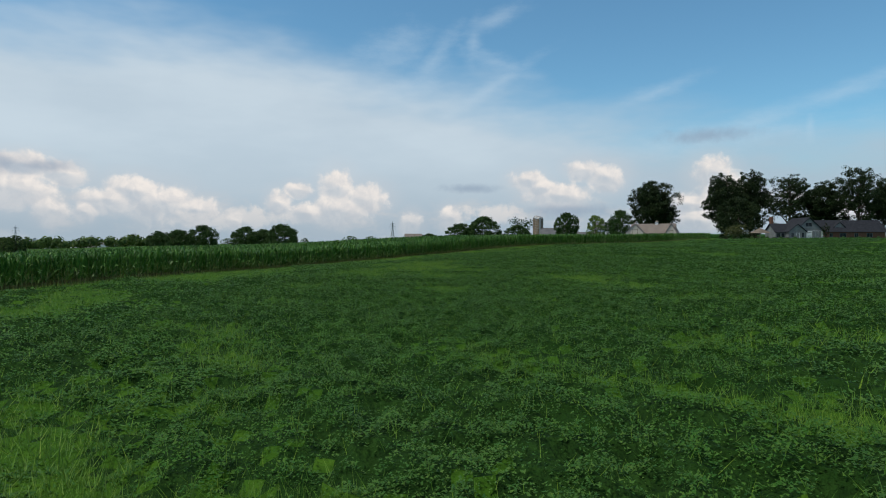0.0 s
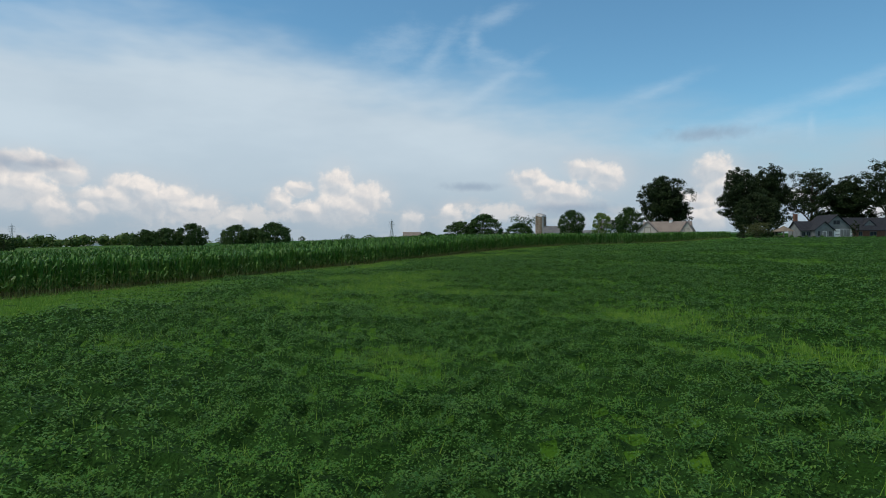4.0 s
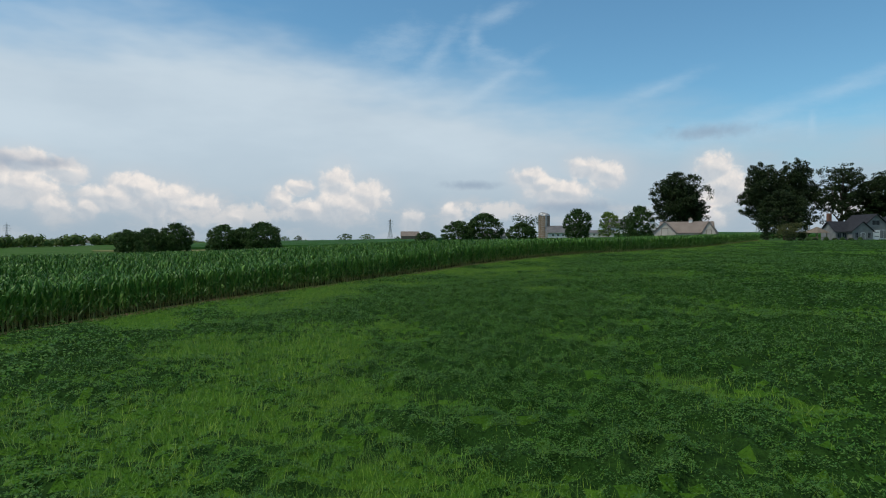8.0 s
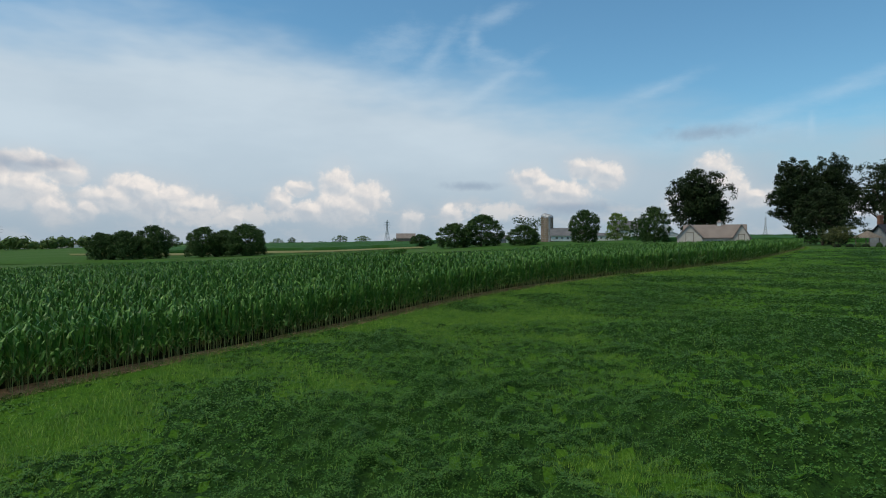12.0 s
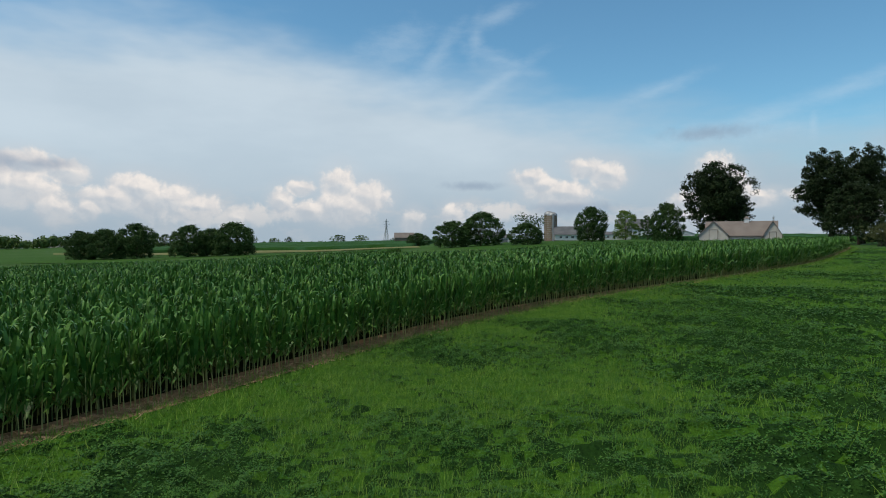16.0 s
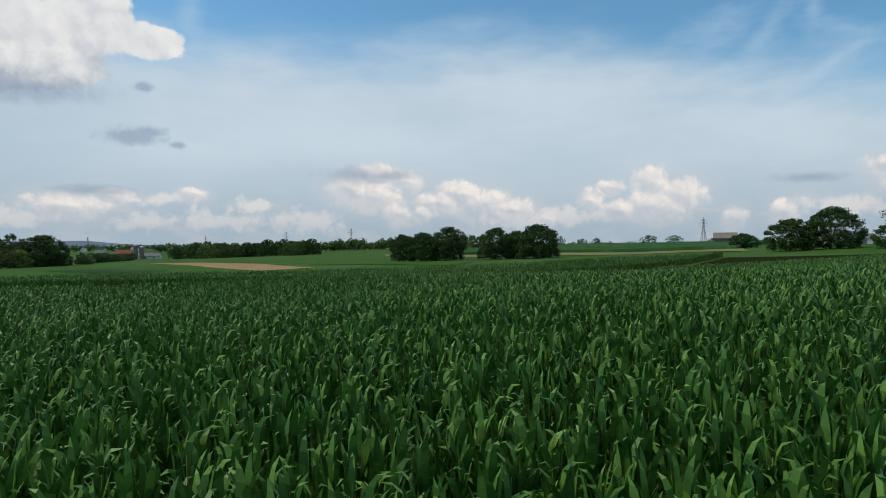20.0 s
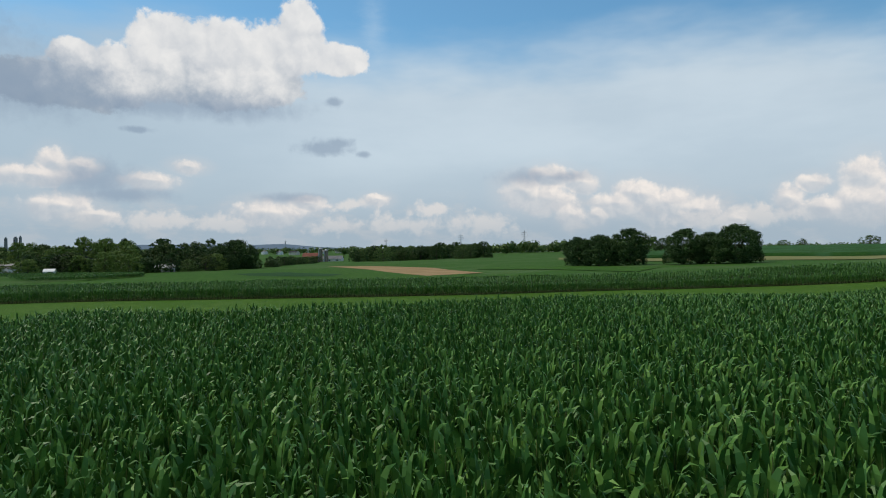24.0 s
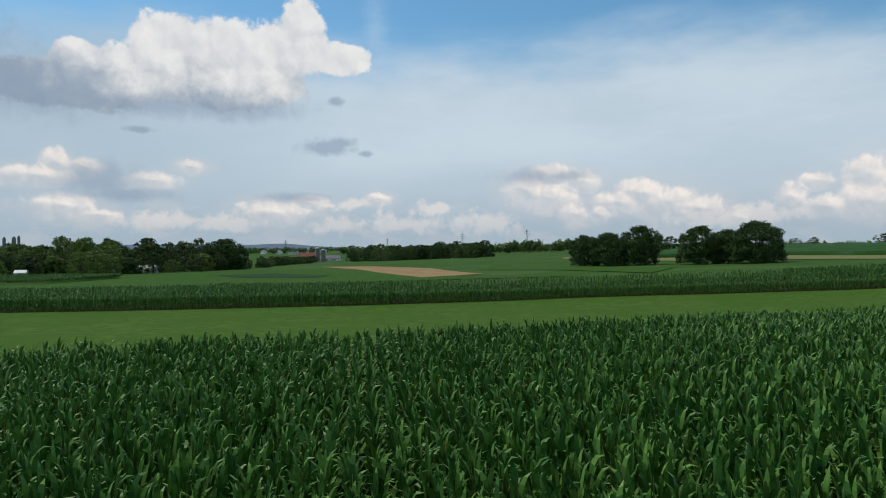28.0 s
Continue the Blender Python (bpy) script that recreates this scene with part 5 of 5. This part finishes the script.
for deg, dist, tall in ((-35.3, 2050, 64), (-40.9, 1800, 50), (-47.4, 2300, 44), (-56, 2600, 44), (-63.5, 2900, 42), (-27.0, 1900, 44)):
    x, y = bearing(deg, dist)
    pylon(x, y, tall, 40)
x, y = bearing(26.7, 900, 7, 85)
pylon(x, y, 33, 70)

# ---------------------------------------------------------------- woods and far places
r = np.random.default_rng(21)
EDGE_WOOD = [(-440, 190), (-410, 236), (-376, 262), (-384, 296), (-390, 330), (-404, 366)]
line = resample(EDGE_WOOD, 16)
for k, (x, y) in enumerate(line):
    mdl = (LEAFY, WOODLAND, WOODLAND, PALE, OAK)[k % 5]
    plant(mdl, x - 6 + r.uniform(-4, 4), y + r.uniform(-3, 3), r.uniform(8, 14), r.uniform(12, 19), r.uniform(0, 360), "dark leafy tree on the wood's near edge", "woodland", sink=0.6)
for k in range(46):
    f = r.random()
    x, y = line[int(f * 15.9)]
    d = r.uniform(16, 130)
    mdl = (WOODLAND, PALE, WOODLAND, PALE)[k % 4] if f < 0.6 else (WOODLAND, LEAFY)[k % 2]
    plant(mdl, x - d * 0.9, y + d * 0.35, r.uniform(15, 23), r.uniform(15, 21), r.uniform(0, 360), "leafy green tree inside the wood" if mdl is not PALE else "pale willow-like tree in the wood", "woodland", sink=0.6)
for deg, d, h, w in ((-71.6, 372, 13, 15), (-69.8, 378, 12, 16), (-73.4, 385, 11, 13)):
    x, y = bearing(deg, d, -19, 142)
    plant(PALE, x, y, h, w, deg * 9, "pale willow-like tree in the wood", "woodland", sink=0.6)
for x, y, h, w, mdl, what in ((-418, 362, 20.5, 31, OAK, "large dark oak at the wood's corner"), (-440, 345, 18.0, 24, LEAFY, "tall dark leafy tree in the wood"), (-455, 327, 16.5, 26, OAK, "broad dark tree in the wood"), (-399, 253, 11.8, 23, SHADE, "low wide dark tree before the wood"), (-480, 296, 15.5, 20, PALE, "pale willow-like tree in the wood"), (-530, 318, 19.5, 27, PALE, "pale willow-like tree in the wood"), (-478, 262, 18.5, 22, WOODLAND, "grey-green leafy tree in the wood"), (-600, 360, 24, 30, OAK, "tall dark tree rising behind the willows"), (-366, 222, 9, 13, PALE, "small olive tree beside the maize")):
    plant(mdl, x, y, h, w, r.uniform(0, 360), what, "woodland", sink=0.6)
for k in range(22):  # hedge towards the far farm
    f = k / 21
    plant((WOODLAND, LEAFY)[k % 2], -420 - 190 * f + r.uniform(-8, 8), 385 + 190 * f + r.uniform(-8, 8), r.uniform(5.5, 9), r.uniform(10, 15), r.uniform(0, 360), "low tree in the hedge by the farm", "woodland", sink=0.6)
for k in range(30):  # wood to the right of the far farm
    f = r.random()
    x, y = bearing(-50.5 + 11.8 * f, 640 + r.uniform(-30, 120), -19, 142)
    plant((WOODLAND, LEAFY, WOODLAND)[k % 3], x, y, r.uniform(13, 18), r.uniform(15, 21), r.uniform(0, 360), "dark tree in the wood across the fields", "woodland", sink=0.6)
for deg, d in ((-38.7, 655), (-39.9, 650), (-41.2, 660), (-42.6, 655), (-44.5, 660), (-46.4, 660), (-48.6, 665)):
    x, y = bearing(deg, d, -19, 142)
    plant(LEAFY, x, y, r.uniform(15, 18.5), 22, r.uniform(0, 360), "dark tree in the wood across the fields", "woodland", sink=0.6)
for deg, d, h, w in ((-18.9, 900, 11, 26), (-20.6, 880, 9, 20), (-16.6, 900, 11, 13), (-14.8, 910, 7, 15), (-13.6, 900, 8, 12), (-9.4, 880, 10, 22), (-7.4, 880, 9.5, 22), (-4.6, 900, 6, 10), (-2.0, 890, 7.5, 18), (-25.0, 760, 12, 26), (-23.5, 760, 14, 20)):
    x, y = bearing(deg, d, 7, 90)
    plant((WOODLAND, LEAFY)[int(abs(deg * 10)) % 2], x, y, h, w, r.uniform(0, 360), "small dark tree on the far skyline", "skyline trees", sink=0.5)

# far treelines, past counting
q = []
for deg in np.arange(-96, 45, 0.15):
    for dist in (980, 1300, 1700, 2300, 3000):
        if r.random() < 0.42:
            continue
        if (deg > -25 and dist < 1400) or (-63 < deg < -51 and dist < 1600):
            continue
        x, y = bearing(deg + r.uniform(-0.2, 0.2), dist * r.uniform(0.93, 1.07))
        h, w = r.uniform(10, 20), r.uniform(12, 26)
        n = 76 if dist < 1100 else 52 if dist < 1500 else 30
        v = r.normal(size=(n, 3))
        v /= np.linalg.norm(v, axis=1, keepdims=True)
        P = np.array([x, y, ground_at(x, y) + h * 0.5]) + v * np.array([w / 2, w / 2, h / 2]) * r.uniform(0.15, 1, (n, 1)) ** 0.5
        t = np.cross(v, r.normal(size=(n, 3)))
        t /= np.linalg.norm(t, axis=1, keepdims=True)
        b = np.cross(v, t)
        q.append(np.stack([P - t * 2.8, P + b * 3.2, P + t * 2.8], 1))
tagged(new("far_woods", tris_mesh("far_woods", np.concatenate(q), M_WOODLEAF)), "hazy green treelines on the horizon", "woods", kind="stuff")

# ridge on the horizon, the haze of distance painted in as blue
az_r = np.radians(np.linspace(-100, -40, 120))
top = 30 + 16 * np.exp(-((np.degrees(az_r) + 63) / 9) ** 2) + 4 * np.sin(az_r * 31) + 3 * np.sin(az_r * 57 + 1)
top = top * np.clip((-46 - np.degrees(az_r)) / 10, 0.0, 1) - 14
ring = np.stack([np.sin(az_r) * 4600, np.cos(az_r) * 4600 + 130], 1)
v = np.concatenate([np.concatenate([ring * 0.96, np.full((120, 1), -30)], 1), np.concatenate([ring, top[:, None]], 1), np.concatenate([ring * 1.04, np.full((120, 1), -30)], 1)])
fr = [(k, k + 1, 121 + k, 120 + k) for k in range(119)] + [(120 + k, 121 + k, 241 + k, 240 + k) for k in range(119)]
tagged(new("ridge", mesh_from("ridge", v, fr, M_HILL_HAZE, smooth=True)), "long wooded ridge on the horizon, haze painted blue", "hill", kind="structure")


def cottage(deg, dist, w, d, wall, peak, wmat, rmat, label, used={}):
    key = (w, d, wall, peak, wmat.name, rmat.name)
    x, y = bearing(deg, dist)
    m = pose(x, y, ground_at(x, y) - 0.1, 0, 0, 40 + deg * 7)
    if key in used:
        return copy_thing(used[key], m)
    ob = stand("far_house", x, y, 40 + deg * 7, label, "house", "far houses")
    gabled(ob, -w / 2, w / 2, -d / 2, d / 2, wall, peak, "x", wmat, rmat, 0.4)
    for k in (-0.25, 0.25):
        window(ob, k * w, wall * 0.35, 1.4, 1.4, -d / 2)
    solid("chimney", *box(w * 0.3, w * 0.3 + 0.8, -0.4, 0.4, wall, peak + 1.2), M_BRICK, ob)
    used[key] = ob
    return ob


for k, (deg, dist) in enumerate([(-59.6, 1500), (-57.8, 1700), (-56.6, 1600), (-55.4, 1500), (-54.2, 1900), (-52.9, 1700), (-51.5, 1800), (-61.5, 1500), (-36.6, 1700), (-37.8, 1750), (-34.0, 1650), (-32.8, 1100), (-32.0, 1050), (-66, 1400), (-30.5, 1200), (-47.5, 1500), (-45.8, 1450)]):
    if k % 3:
        cottage(deg, dist, 16, 10, 5.5, 9.5, M_WHITE, M_GREYROOF, "far white house with grey roof among trees")
    else:
        cottage(deg, dist, 22, 12, 6.0, 9.0, M_TAN, M_DARKROOF, "far tan building among trees")
for deg, dist in ((-69.6, 480), (-77.3, 480), (-76.0, 470)):
    cottage(deg, dist, 12, 8, 3.0, 5.5, M_WHITE, M_GREYROOF, "white outbuilding half hidden by the wood")

def white_shed(x, y, turn, w, d, wall, peak, label):
    ob = stand("shed", x, y, turn, label, "shed", "sheds by the wood", lift=-0.1)
    gabled(ob, -w / 2, w / 2, -d / 2, d / 2, wall, peak, "x", M_WHITE, M_WHITE, 0.3)
    window(ob, 0, wall * 0.35, 1.2, 0.9, -d / 2)
    board_door(ob, w * 0.3, 1.0, wall * 0.85, -d / 2, M_GREYWALL, M_WHITE)


white_shed(-388, 238, 60, 5, 4, 1.7, 2.9, "small white shed beside a dark tree")
white_shed(-396, 303, 60, 11, 6, 2.8, 4.4, "white outbuilding under the trees")

# far farm in the valley
fx, fy = bearing(-52.6, 800, -19, 142)
far_barn = stand("far_barn", fx - 14, fy, 40, "long low far barn with pale grey roof", "barn")
gabled(far_barn, -16, 26, -7, 7, 3.4, 7.0, "x", M_WHITE, M_GREYROOF, 0.5)
for x in (-10, 0, 10, 20):
    window(far_barn, x, 1.0, 3.0, 1.4, -7.0)
x, y = bearing(-54.2, 790, -19, 142)
red = stand("red_barn", x, y, 40, "far dark red barn by the silos", "barn")
gabled(red, -9, 9, -6, 6, 6, 11, "x", M_RED, M_RED, 0.5)
for deg, h in ((-53.35, 15.5), (-52.85, 13.5)):
    x, y = bearing(deg, 785, -19, 142)
    silo("silo", x, y, h, 2.4, "far grey concrete silo beside the red barn")
x, y = bearing(-34.85, 1250, -19, 142)
silo("silo", x, y, 19, 2.6, "far white silo among houses", M_WHITE)
for deg, h, w in ((-76.4, 55, 7), (-75.8, 57, 9), (-75.5, 60, 6)):
    x, y = bearing(deg, 2600, -19, 142)
    tower = stand("tower_block", x, y, 20, "far grey tower block above the trees", "building", "tower blocks")
    solid("wall", *box(-w / 2, w / 2, -w / 2, w / 2, 0, h), M_GREYWALL, tower)
    for z in np.arange(h * 0.3, h - 4, 6):
        solid("window_band", *box(-w / 2 + 1, w / 2 - 1, -w / 2 - 0.15, w / 2 + 0.15, z, z + 2.6), M_GLASS, tower)
    solid("plant_room", *box(-w / 4, w / 4, -w / 4, w / 4, h, h + 4), M_GREYROOF, tower)

# ---------------------------------------------------------------- the corn's edge, plant by plant
r = np.random.default_rng(77)
models = []
for k in range(9):
    q, kd = corn_plant(r, 11, 5, 6, 0.098, 0.30)
    models.append(quads_mesh("corn_plant", q, [M_CORNLEAF, M_CORNSTALK], kd))
first = edge_line + left * 0.66
gap = np.concatenate([[0], np.cumsum(np.hypot(*np.diff(first, axis=0).T))])
start = np.interp(96.0, first[:, 1], gap)
for k in range(290):
    s = start + 0.17 * k + r.uniform(-0.04, 0.04)
    x, y = np.interp(s, gap, first[:, 0]) + r.uniform(-0.05, 0.05), np.interp(s, gap, first[:, 1]) + r.uniform(-0.05, 0.05)
    ob = part("corn_plant", models[r.integers(0, len(models))], corn)
    g = r.uniform(0.95, 1.2)
    ob.matrix_basis = pose(x, y, ground_at(x, y) + 0.03, r.uniform(-3, 3), r.uniform(-3, 3), r.uniform(0, 360)) @ Matrix.Scale(g, 4)

# dry straw and weeds on the bare strip
n = 34000
i = r.integers(60, 880, n)
off = r.normal(0.42, 0.3, n)
p = edge_line[i] + left[i] * off[:, None] + r.uniform(-0.1, 0.1, (n, 2))
t = r.uniform(0, math.pi, n)
d = np.stack([np.cos(t), np.sin(t), r.uniform(-0.15, 0.15, n)], 1) * r.uniform(0.06, 0.22, (n, 1))
s = np.stack([-np.sin(t), np.cos(t), np.zeros(n)], 1) * 0.012
c = np.stack([p[:, 0], p[:, 1], height(p[:, 0], p[:, 1]) + r.uniform(0.07, 0.12, n)], 1)
M_STRAW = material("dry_straw", ((0.28, 0.19, 0.10), (0.46, 0.34, 0.20)), 0.9, 4.0, island=0.6)
tagged(new("dry_straw", quads_mesh("dry_straw", np.stack([c - d - s, c - d + s, c + d + s, c + d - s], 1), M_STRAW)), "dry brown crop litter on bare soil", "litter", kind="stuff")
i = r.integers(60, 880, 30000)
off = np.abs(r.normal(0, 0.45, len(i))) * -1 + 0.14
p = edge_line[i] + left[i] * off[:, None] + r.uniform(-0.1, 0.1, (len(i), 2))
a = blades(p[:, 0], p[:, 1], 0.34, 0.02)
tagged(new("edge_grass", tris_mesh("edge_grass", a, M_GRASS)), "ragged green grass along the soil strip", "grass", kind="stuff")
